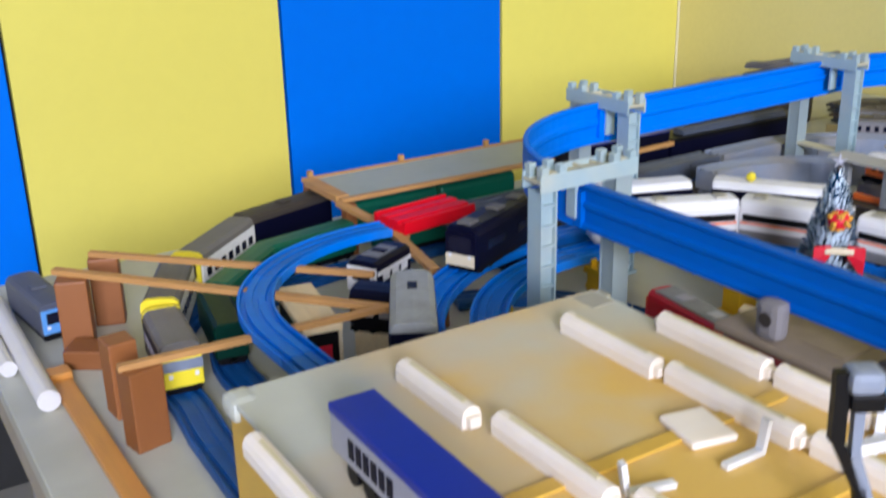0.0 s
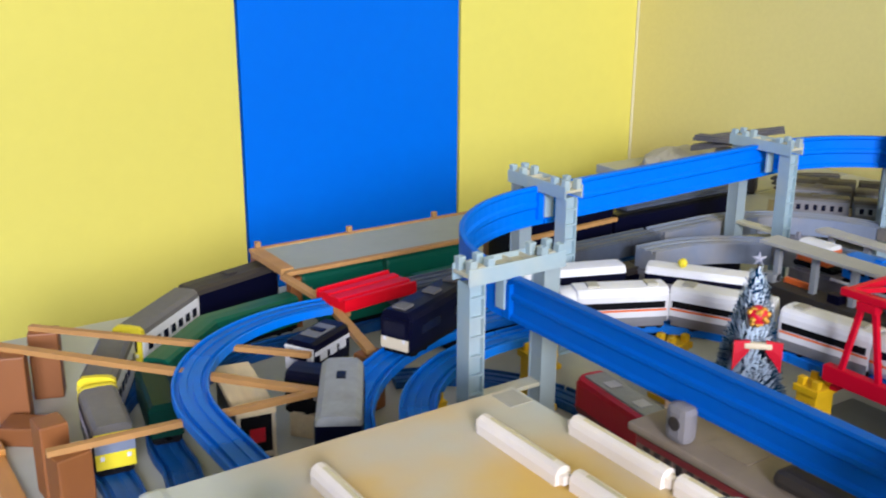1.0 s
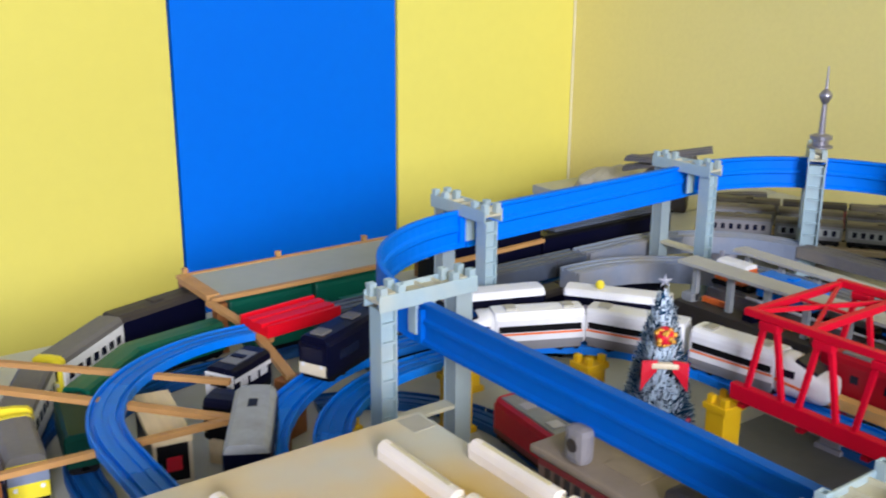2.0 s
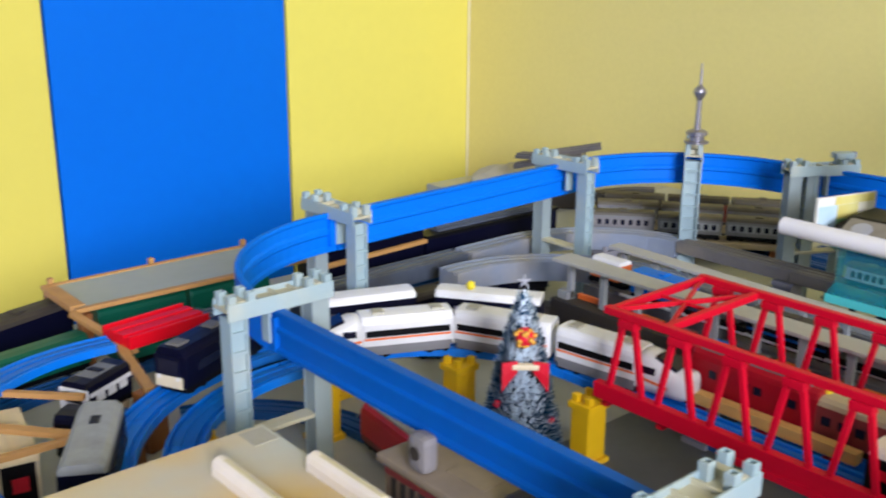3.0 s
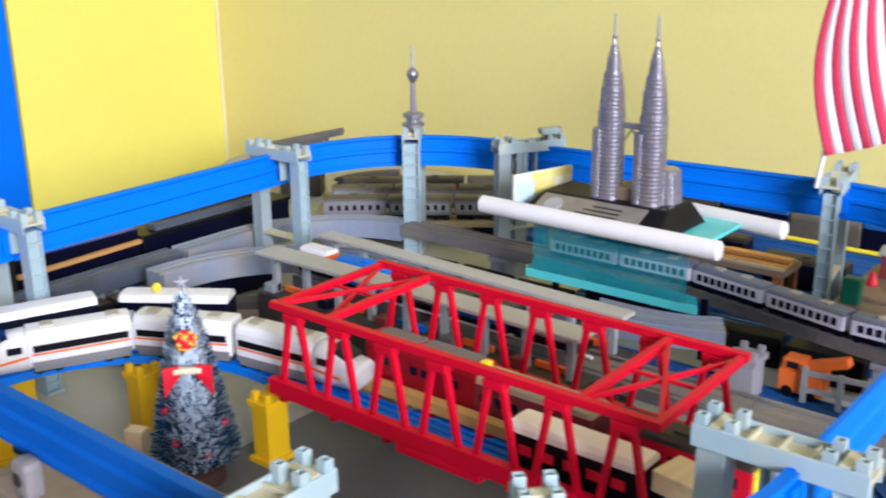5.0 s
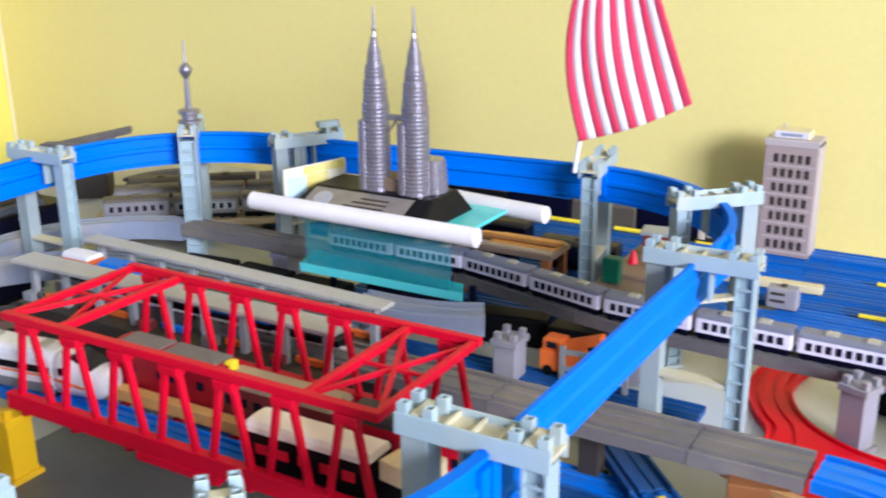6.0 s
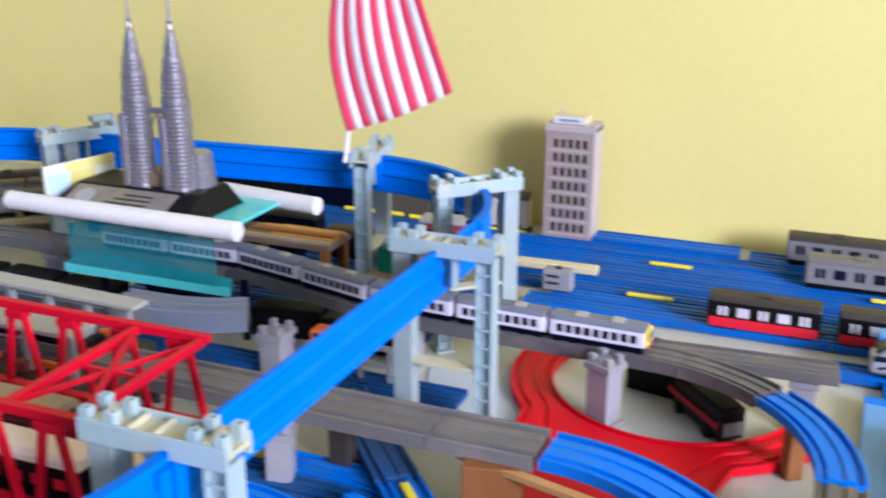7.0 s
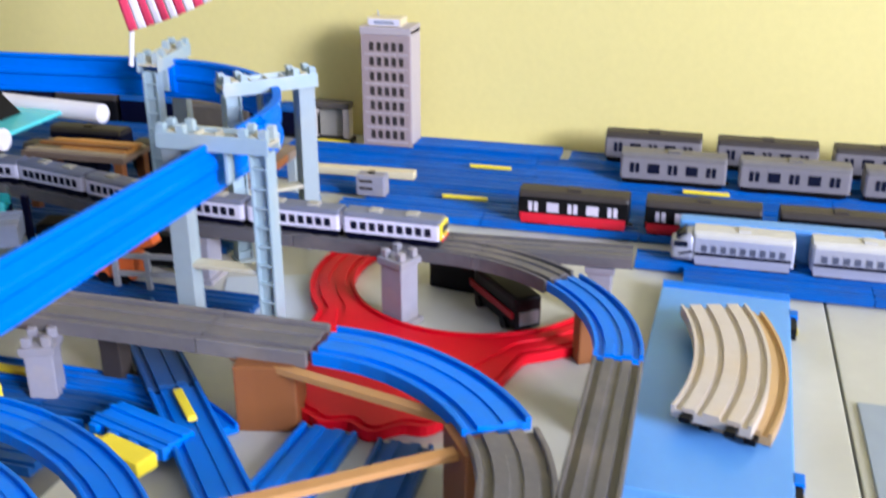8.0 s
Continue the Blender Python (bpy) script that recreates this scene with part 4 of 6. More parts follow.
wc = car(0.580, 1.012, TZ + 0.0402, 208, 0.074, 0.042, 0.047, M_NAVY, M_NAVY, M_BLACK, windows=3, window=M_WHITE, ww=0.7, label="black railcar with white nose and white side panels", kit=1)
part("face", box(0.0365, 0.0395, -0.020, 0.020, 0.010, 0.040, 0.0012), M_WHITE, wc, "white cab face")
part("windscreen", box(0.0392, 0.0402, -0.012, 0.012, 0.024, 0.036), M_WINDOW, wc)
for s in (-1, 1):
    part("stripe", box(-0.036, 0.036, s * 0.0212 - 0.0006, s * 0.0212 + 0.0006, 0.031, 0.036), M_WHITE, wc, "white roofline stripe")
part("roof_panel", box(-0.020, 0.020, -0.012, 0.012, 0.0465, 0.0478, 0.0004), M_GREYCAR, wc, "grey roof panel")
car(0.545, 0.922, TZ + 0.030, -50, 0.085, 0.040, 0.050, M_BLACK, M_NAVY, M_BLACK, windows=3, window=M_METRO, ww=0.7, wh=0.4, label="black railway car with grey windows among wooden sticks", kit=0)
# commuter cars along the outside of the loop
YL = "grey-roofed commuter car with yellow cab end"
car(0.3245, 0.998, TZ + 0.0085, 263, 0.104, 0.042, 0.058, M_NAVY, M_ROOF, M_BLACK, windows=6, window=M_WINDOW_LT, front=M_YEL, screen=M_VIADUCT, front_z=0.003, label=YL, group="yellow-ended commuter cars", kit=0, roof_end=M_YEL, end_at=-1)
car(0.362, 1.120, TZ + 0.0085, 244, 0.130, 0.042, 0.060, M_WHITE, M_ROOF, M_NAVY, windows=6, front=M_YEL, label=YL, group="yellow-ended commuter cars", kit=0, roof_end=M_YEL)
car(0.462, 1.240, TZ + 0.0085, 222, 0.150, 0.042, 0.060, M_WHITE, M_ROOF, M_NAVY, windows=7, front=M_YEL, front_low=M_YEL, label=YL, group="yellow-ended commuter cars", kit=0, roof_end=M_YEL)
car(0.592, 1.318, TZ + 0.0085, 17, 0.150, 0.042, 0.060, M_NAVY, M_ROOF_DK, M_NAVY, windows=0, label="dark blue railway car with grey roof", kit=1)
for x, y, turn in ((0.392, 1.034, 80), (0.462, 1.148, 43), (0.575, 1.205, 10), (0.74, 1.19, 2), (0.895, 1.19, 1)):
    car(x, y, TZ + 0.0085, turn, 0.138 if y > 1.1 else 0.112, 0.036, 0.050, M_GREEN if y > 1.1 else M_GREEN_DK, M_GREEN if y > 1.1 else M_GREEN_DK, M_BLACK, windows=0, label="dark green railway coach parked below the loop", group="green coaches", kit=0)
for x in (0.762, 0.906):
    car(x, 1.305, TZ, 0, 0.138, 0.038, 0.056, M_GREEN, M_GREEN, M_BLACK, windows=0, label="dark green railway coach under the film frame", group="green coaches", kit=0)
car(0.240, 1.236, TZ, 277, 0.125, 0.040, 0.048, M_SLATE, M_SLATE, M_BLACK, windows=0, front=M_LIGHTBLUE, label="dark grey car with a pale blue end at the table edge", kit=1)
# red commuter cars at table level
KR = "red commuter car with a pale roof"
kr = car(0.802, 0.722, TZ + 0.0085, 83, 0.135, 0.038, 0.054, M_TRAINRED, M_TRAINRED, M_BLACK, windows=0, low_band=M_MAROON, roof_box=M_SILVER, front=M_TRAINRED, front_low=M_YEL, label=KR, group="red commuter cars", kit=2)
part("roof_panel", box(-0.058, 0.060, -0.0135, 0.0135, 0.0525, 0.0550, 0.0006), M_WORN, kr, "worn grey roof panel")
car(0.782, 0.578, TZ + 0.0085, 262, 0.135, 0.038, 0.054, M_TRAINRED, M_WORN, M_BLACK, windows=0, low_band=M_MAROON, roof_box=M_SILVER, label=KR, group="red commuter cars", kit=2)
# trains by the cream wall
for k in range(4):
    car(1.785, -0.289 - 0.168 * k, TZ + 0.0095, 90, 0.147, 0.038, 0.050, M_BLACK, M_ROOF_DK, M_TRAINRED, pattern=DOORS, window=M_WINDOW_LT, wh=0.38, wz=0.62, stripe=M_TRAINRED, stripe_z=0.21, stripe_h=0.13,
        label="black and red metro car with pale windows", group="black and red metro cars", kit=1)
    car(2.090, -0.373 - 0.173 * k, TZ + 0.0115, 90, 0.150, 0.040, 0.051, M_METRO, M_ROOF_DK, M_BLACK, pattern=DOORS, wh=0.42, label="grey metro car with dark roof beside the wall", group="back row of grey metro cars", kit=1)
    car(1.997, -0.409 - 0.173 * k, TZ + 0.0085, 90, 0.155, 0.040, 0.051, M_METRO, M_ROOF, M_BLACK, pattern=DOORS, wh=0.42, label="grey metro car with brown-grey roof", group="front row of grey metro cars", kit=1)
for k in range(3):
    c = car(1.692, -0.507 - 0.142 * k, TZ + 0.0105, 90, 0.128 if k else 0.118, 0.038, 0.047, M_SILVER, M_PALEROOF, M_SILVER, windows=9, window=M_SLATE, label="silver express car with a cream roof", group="silver express cars", stripe=M_NAVY, kit=1)
    if k == 0:
        streamliner_nose(c, 0.118, 0.037, 0.0455, M_SILVER, M_NAVY, 0.026)
for k in range(3):
    s = (k - 1) * 0.125
    car(1.862 + s * 0.62, 1.105 - s * 0.785, TZ + 0.0125, -52, 0.120, 0.036, 0.066, M_MAROON if k == 1 else M_ROOF_BR, M_ROOF_BR if k != 1 else M_ROOF_DK, M_BLACK, windows=6, window=M_GREYLIGHT, ww=0.4,
        label="dark brown railway car parked at the back", group="brown cars at the back", kit=1)
# grey cars parked behind the viaduct
for row in range(2):
    for k in range(3):
        s = (k - 1) * 0.122 + 0.012 * row
        x = 1.700 + s * math.cos(radians(-53)) + row * 0.060
        y = 1.008 + s * math.sin(radians(-53)) + row * 0.053
        car(x, y, TZ + 0.044, -53 + 4 * (k - 1) * (-1), 0.116, 0.034, 0.044, M_GREYCAR, M_ROOF_BR, M_BLACK, windows=7, ww=0.5, wh=0.34, band=M_GREYLIGHT if (k + row) % 3 else M_METRO,
            label="grey railway car with a pale window band on a shelf", group="grey cars behind the viaduct", kit=1)


def simple(name, bm, mat, label, category, group="", kind="", m=None):
    """A thing of one plain mesh, built about its own place m."""
    ob = mesh_object(name, bm, mat)
    if m is not None:
        ob.matrix_basis = m
    return tagged(ob, label, category, group, kind)


def paper_tube(end, r, label, m):
    t = thing("paper_tube", m, label, "tube", "white paper tubes")
    end = Vector(end)
    part("sleeve", rod((0, 0, 0), end, r, n=24), M_PAPER, t, smooth=False)
    d = end.normalized()
    for p, s in ((Vector((0, 0, 0)), -1), (end, 1)):
        part("end_cap", rod(p, p + d * 0.0012 * s, r * 0.90, r * 0.86, 24), M_CAP, t, "grey-white end of the roll")
    part("paper_seam", bar(Vector((0, 0, r * 1.0)), end + Vector((0, 0, r * 1.0)), 0.0012, 0.0008), M_CAP, t)


M_CAP = material("grey_white_paper_edge", (0.66, 0.65, 0.67), 0.7, 0.1, 80, 0.05)
# shelf below the grey cars
sh = thing("low_shelf", pose(1.732, 1.036, TZ, 0, 0, -53), "tan board shelf carrying parked grey cars", "shelf")
part("board", box(-0.20, 0.20, -0.07, 0.075, 0.034, 0.044, 0.001), M_PAVE, sh)
for sx in (-0.16, 0.16):
    for sy in (-0.05, 0.05):
        part("post", box(sx - 0.012, sx + 0.012, sy - 0.012, sy + 0.012, 0, 0.034), M_BLOCK, sh)

M_FILM = clear("clear_teal_film", (0.02, 0.34, 0.40), 0.1, 0.27)


M_SLAB = material("beige_grey_slab", (0.43, 0.425, 0.385), 0.55, 0.15, 90, 0.05, stain=(0.36, 0.35, 0.31))


# ---- station platforms with long roofs ----
def platform(x, y0, y1, ztop, wall, label, half=0.0135, turn=0.0):
    t = thing("station_platform", pose(x, (y0 + y1) / 2, TZ, 0, 0, turn), label, "toy station", "station platforms")
    h = (y1 - y0) / 2
    zt = ztop - TZ
    part("roof", box(-half, half, -h, h, zt - 0.005, zt, 0.001), M_SLAB, t, "long light grey roof slab")
    part("platform_deck", box(-0.020, 0.020, -h, h, 0.066, 0.078, 0.001), M_ROOF_DK, t)
    part("wall", box(-0.0195, -0.0135, -h, h, 0.0, 0.066), wall, t)
    part("wall", box(0.0135, 0.0195, -h, h, 0.0, 0.066), wall, t)
    n = 9
    for k in range(n):
        y = -h + 0.02 + (2 * h - 0.04) * k / (n - 1)
        part("post", box(-0.004, 0.004, y - 0.004, y + 0.004, 0.078, zt - 0.005), M_GREYLIGHT, t)
    for k in range(5):
        y = -h + 0.05 + (2 * h - 0.1) * k / 4
        part("bench", box(0.006, 0.012, y - 0.022, y + 0.022, 0.078, 0.086, 0.001), (M_ORANGE, M_ORANGE, M_TRACK, M_ORANGE, M_ORANGE)[k], t, "coloured bench")
        part("kiosk", box(-0.012, 0.004, y + 0.026, y + 0.044, 0.078, 0.090, 0.001), (M_MAROON, M_ROOF, M_MAROON, M_NAVY, M_GREYLIGHT)[k], t, "small coloured kiosk")
    return t


platform(1.205, 0.355, 0.872, 0.857, M_ROOF_DK, "grey station platform with a long flat roof and dark walls", 0.019)
platform(1.309, 0.355, 0.872, 0.852, M_ROOF_DK, "grey station platform with a long flat roof", turn=-2.6)
car(1.274, 0.838, E - 0.0025, 90, 0.052, 0.030, 0.040, M_ORANGE, M_WHITE, M_BLACK, windows=3, label="small orange car with a white roof between the platforms", group="cars between the platforms", kit=0)
car(1.262, 0.735, E - 0.0025, 90, 0.090, 0.034, 0.042, M_TRACK, M_TRACK, M_BLACK, windows=5, label="small blue car between the platforms", group="cars between the platforms", kit=1)
car(1.254, 0.535, E - 0.0025, 90, 0.110, 0.034, 0.040, M_NAVY, M_ROOF_DK, M_BLACK, windows=6, stripe=M_TRACK, label="dark car with a blue stripe between the platforms", group="cars between the platforms", kit=1)
for y, load in ((0.637, M_ROOF), (0.430, M_GREYLIGHT)):
    fw = thing("flat_wagon", pose(1.254, y, E - 0.0025, 0, 0, 90), "low dark flat wagon with a grey load", "toy train", "cars between the platforms")
    part("chassis", box(-0.045, 0.045, -0.016, 0.016, 0.006, 0.014, 0.001), M_BLACK, fw)
    part("load", box(-0.034, 0.030, -0.013, 0.013, 0.014, 0.024, 0.002), load, fw, "grey load")
    for x in (-0.030, 0.030):
        part("wheel", rod((x, -0.0145, 0.0045), (x, 0.0145, 0.0045), 0.0045, n=10), M_BLACK, fw)
simple("white_rod", rod((0, 0, 0), (0.004, -0.42, 0), 0.0022), M_WHITE, "thin white plastic rod along the platform edge", "rod", m=pose(1.238, 0.79, 0.8128))
track_run(line((1.270, 0.86), (1.270, 0.622)), E, M_TRACK_GREY, GREY_T, depth=0.022, width=0.060)
block_pier(1.264, 0.84, E - 0.022, M_PIER_GREY, GP)

M_PLAQUE = material("bronze_plaque_metal", (0.34, 0.31, 0.28), 0.35, 0.2, 80, 0.05, metal=0.4, stain=(0.15, 0.13, 0.11), stain_scale=40)
# ---- teal cover, plinth and towers ----
cv = thing("teal_cover", pose(1.52, 0.47, TZ), "translucent teal acrylic cover over the elevated line", "cover")
part("top_sheet", box(-0.075, 0.085, -0.118, 0.128, 0.166, 0.171, 0.001), M_TEAL_EDGE, cv, "aqua top sheet")
part("front_film", box(-0.070, -0.0685, -0.112, 0.120, 0.098, 0.166), M_FILM, cv, "clear teal-tinted film")
bm = bmesh.new()
vs = [bm.verts.new((x, y, z)) for z in (0.086, 0.0975) for x, y in ((-0.066, -0.128), (-0.036, -0.113), (-0.012, 0.150), (-0.068, 0.132))]
for f in ((3, 2, 1, 0), (4, 5, 6, 7), (0, 1, 5, 4), (1, 2, 6, 5), (2, 3, 7, 6), (3, 0, 4, 7)):
    bm.faces.new([vs[k] for k in f])
part("slab", bm, M_TEAL, cv, "translucent teal slab")
part("slab_edge", bar((-0.0675, -0.128, 0.0918), (-0.0695, 0.132, 0.0918), 0.002, 0.012), M_TEAL_EDGE, cv, "aqua slab edge")
part("back_board", box(0.074, 0.080, -0.02, 0.118, 0, 0.166), M_NAVY, cv, "dark supporting board")
for sy in (-0.112, 0.120):
    part("post", box(-0.012, -0.006, sy - 0.004, sy + 0.004, 0, 0.0860), M_NAVY, cv, "dark post")
pl = thing("tower_plinth", pose(1.513, 0.508, TZ + 0.1712), "black plinth with a bronze plaque", "plinth")
bm = bmesh.new()
SIDE = ((-0.070, 0), (-0.068, 0.007), (-0.016, 0.030), (0.054, 0.030), (0.066, 0))
ends = [[bm.verts.new((x, sy * (0.114 - z * 0.6), z)) for x, z in SIDE] for sy in (-1, 1)]
for k in range(5):
    bm.faces.new((ends[0][k], ends[0][(k + 1) % 5], ends[1][(k + 1) % 5], ends[1][k]))
bm.faces.new(ends[0][::-1])
bm.faces.new(ends[1])
bmesh.ops.bevel(bm, geom=bm.edges[:], offset=0.0015, segments=2, affect="EDGES")
part("block", bm, M_BLACK, pl)
SLOPE = pose(-0.042, 0.006, 0.0190, 0, -23.9, 0)
part("plaque", box(-0.022, 0.022, -0.078, 0.084, 0, 0.0014, 0.0006), M_PLAQUE, pl, "bronze plaque").matrix_basis = SLOPE
part("badge", lathe([(0.014, 0.0014), (0.014, 0.0026), (0.002, 0.0032)]), M_SILVER, pl, "round silver badge").matrix_basis = SLOPE @ pose(0, 0.058, 0)
for k in range(3):
    part("text_bar", box(-0.010 + 0.009 * k, -0.007 + 0.009 * k, -0.045, 0.02 - 0.01 * k, 0.0014, 0.0019), M_ROOF_DK, pl).matrix_basis = SLOPE


def tower():
    """A round tower of stacked storeys, each a bright ledge over a recessed band, stepping in five times."""
    prof, zz = [(0.0215, 0.0)], 0.0
    for top, r0, r1, step in ((0.112, 0.0200, 0.0192, 0.0056), (0.146, 0.0178, 0.0164, 0.0054), (0.170, 0.0146, 0.0130, 0.0052), (0.188, 0.0108, 0.0090, 0.0052), (0.204, 0.0072, 0.0046, 0.0048)):
        z0 = zz
        prof += [(r0 * 1.06, zz), (r0 * 1.06, zz + 0.0016)]
        while zz < top:
            r = r0 + (r1 - r0) * (zz - z0) / (top - z0)
            prof += [(r, zz + 0.0017), (r, zz + step * 0.52), (r * 0.935, zz + step * 0.56), (r * 0.935, zz + step)]
            zz += step
    prof += [(0.0034, zz + 0.002), (0.0022, zz + 0.009), (0.0036, zz + 0.012), (0.0020, zz + 0.016), (0.0014, zz + 0.042)]
    return lathe(prof, 40, 0.012)


tw = thing("twin_towers", pose(1.520, 0.482, TZ + 0.2012), "pewter model of two tapering towers joined by a skybridge", "model building")
for dy in (0.0315, -0.0315):
    part("tower", tower(), M_TOWER, tw).location = (0, dy, 0)
    prof = [(0.0085, 0)]
    for k in range(21):
        prof += [(0.0085, k * 0.0046), (0.0085, k * 0.0046 + 0.0026), (0.0078, k * 0.0046 + 0.0029), (0.0078, k * 0.0046 + 0.0045)]
    part("annex", lathe(prof, 24, 0.04), M_TOWER, tw).location = (-0.0115, dy + 0.0125, 0)
prof = [(0.026, 0)]
for k in range(7):
    prof += [(0.026 - k * 0.0006, k * 0.0065), (0.026 - k * 0.0006, k * 0.0065 + 0.004), (0.0245 - k * 0.0006, k * 0.0065 + 0.0042), (0.0245 - k * 0.0006, k * 0.0065 + 0.0063)]
part("podium_drum", lathe(prof, 36, 0.05), M_TOWER, tw).location = (0.022, -0.040, 0)
part("skybridge", box(-0.004, 0.004, -0.014, 0.014, 0.098, 0.106, 0.0008), M_TOWER, tw)
part("strut", bar((0, -0.012, 0.080), (0, 0.0, 0.097), 0.002, 0.002), M_TOWER, tw)
part("strut", bar((0, 0.012, 0.080), (0, 0.0, 0.097), 0.002, 0.002), M_TOWER, tw)
part("podium", box(-0.010, 0.034, -0.030, 0.055, 0.0, 0.018, 0.002), M_STATION, tw)
paper_tube((0, -0.356, -0.002), 0.0125, "white rolled paper tube lying along the teal cover", pose(1.436, 0.668, TZ + 0.1835))
paper_tube((-0.02, -0.16, 0), 0.0125, "short white paper tube behind the plinth", pose(1.625, 0.455, TZ + 0.170))
M_CARD = material("white_card", (0.74, 0.74, 0.68), 0.6, 0.1, 40, 0.03, stain=(0.66, 0.62, 0.42), stain_scale=14)
M_SKYPRINT = material("pale_blue_print", (0.42, 0.60, 0.72), 0.6, 0.1, 40, 0.02, stain=(0.66, 0.70, 0.66), stain_scale=20)
M_YPRINT = material("yellow_print", (0.66, 0.56, 0.14), 0.6, 0.1, 40, 0.02, stain=(0.60, 0.62, 0.30), stain_scale=20)
M_GPRINT = material("green_print", (0.20, 0.40, 0.16), 0.6, 0.1, 40, 0.02, stain=(0.36, 0.50, 0.22), stain_scale=20)
wb = thing("printed_card", pose(1.473, 0.642, TZ + 0.1965), "white card board with a yellow, blue and green print", "board")
part("board", bar((0, 0, 0), (0.108, -0.030, 0), 0.004, 0.05), M_CARD, wb)
ax, up = Vector((0.108, -0.030, 0)), Vector((0, 0, 1))
side = Vector((-0.030, -0.108, 0)).normalized() * 0.0024
for a0, a1, z0, z1, mat, lab in ((0.03, 0.34, -0.022, 0.012, M_SKYPRINT, "pale blue printed field"), (0.30, 0.97, 0.0125, 0.024, M_YPRINT, "yellow printed heading"),
                                 (0.345, 0.70, -0.008, 0.012, M_YPRINT, "yellow printed field"), (0.345, 0.97, -0.024, -0.0085, M_GPRINT, "green printed field")):
    part("print", bar(ax * a0 + side + up * (z0 + z1) / 2, ax * a1 + side + up * (z0 + z1) / 2, 0.0005, z1 - z0), mat, wb, lab)
# tower finial on a monorail pier
kl = thing("needle_tower", pose(1.612, 0.946, TZ + 0.2395), "small pewter telecom tower with a round pod and spire", "model building")
part("base", lathe([(0.020, 0), (0.020, 0.003), (0.013, 0.005), (0.013, 0.012), (0.018, 0.014), (0.018, 0.020), (0.010, 0.023)]), M_TOWER, kl, smooth=False)
part("shaft", lathe([(0.0058, 0.022), (0.0040, 0.072)], 14), M_TOWER, kl)
part("pod", lathe([(0.004, 0.072), (0.0105, 0.084), (0.0105, 0.088), (0.0065, 0.094), (0.003, 0.097)], 16), M_TOWER, kl, smooth=True)
part("spire", lathe([(0.0028, 0.096), (0.0012, 0.134)], 10), M_TOWER, kl)

# ---- apartment block ----
ab = thing("office_block", pose(2.088, 0.064, TZ + 0.0145), "mauve-grey plastic office block with rows of small windows", "model building")
HX, HY, HH = 0.028, 0.042, 0.196
part("body", box(-HX, HX, -HY, HY, 0, HH, 0.0015), M_BUILDING, ab)
part("side_wall", box(-HX + 0.002, HX - 0.002, -HY - 0.0012, -HY + 0.001, 0.004, HH - 0.004), M_BUILDSIDE, ab)
part("parapet", box(-HX - 0.0012, HX + 0.0012, -HY - 0.0012, HY + 0.0012, HH - 0.010, HH + 0.002, 0.001), M_BUILDSIDE, ab)
part("sign_band", box(-HX * 0.7, HX * 0.6, -HY * 0.6, HY * 0.8, HH + 0.002, HH + 0.015, 0.002), M_BEIGE, ab, "cream roof sign")
part("sign_face", box(-HX * 0.7 - 0.0006, -HX * 0.7 + 0.0004, -HY * 0.52, HY * 0.72, HH + 0.0035, HH + 0.0135), M_LAV, ab, "lilac sign face")
part("sign_bar", box(-HX * 0.7 - 0.0011, -HX * 0.7 - 0.0002, -HY * 0.3, HY * 0.5, HH + 0.006, HH + 0.0105), M_VIADUCT, ab)
part("antenna", rod((0, 0.02, HH + 0.002), (0, 0.02, HH + 0.024), 0.0012), M_SILVER, ab)
wm = part("window", box(-0.0014, 0.0006, -0.0032, 0.0032, -0.0068, 0.0068), M_ROOF_DK, ab)
first = True
for r in range(7):
    for c in range(5):
        p = pose(-HX, -HY + 0.0145 + c * 0.0126, HH - 0.029 - r * 0.0245)
        if first:
            wm.matrix_basis, first = p, False
        else:
            share("window", wm.data, ab, p)
    part("ledge", box(-HX - 0.001, -HX + 0.0005, -HY + 0.004, HY - 0.006, HH - 0.0425 - r * 0.0245, HH - 0.0405 - r * 0.0245), M_BUILDSIDE, ab)

# ---- flag ----
fl = thing("flag", pose(1.70, 0.285, TZ + 0.2395), "small red and white striped cloth flag on a white stick", "flag")
part("stick", rod((-0.052, -0.012, -0.016), (-0.030, -0.045, 0.30), 0.0030), M_WHITE, fl)


def flag_point(u, w):
    """u across the stripes, w up the cloth."""
    a0, b0 = Vector((-0.066, -0.023, 0.031)), Vector((-0.048, -0.168, 0.091))
    a1, b1 = Vector((-0.044, -0.004, 0.245)), Vector((-0.036, -0.095, 0.275))
    p = (a0.lerp(b0, u)).lerp(a1.lerp(b1, u), w)
    p.x += 0.0026 * math.sin(u * 9 + w * 2.5) * (1 - 0.3 * w)
    p.y += 0.020 * math.sin(w * math.pi) * (1 - u)
    p.z -= 0.006 * math.sin(u * math.pi) * (1 - w)
    return p


NS = 13
for k in range(NS):
    bm = bmesh.new()
    rows = [[bm.verts.new(flag_point((k + i / 3) / NS, j / 14)) for i in range(4)] for j in range(15)]
    for a, b in zip(rows, rows[1:]):
        for i in range(3):
            bm.faces.new((a[i], a[i + 1], b[i + 1], b[i]))
    ob = part("stripe", bm, M_FLAGRED if k % 2 == 0 else M_FLAGWHITE, fl, smooth=True)
    sol = ob.modifiers.new("thickness", "SOLIDIFY")
    sol.thickness = 0.0006

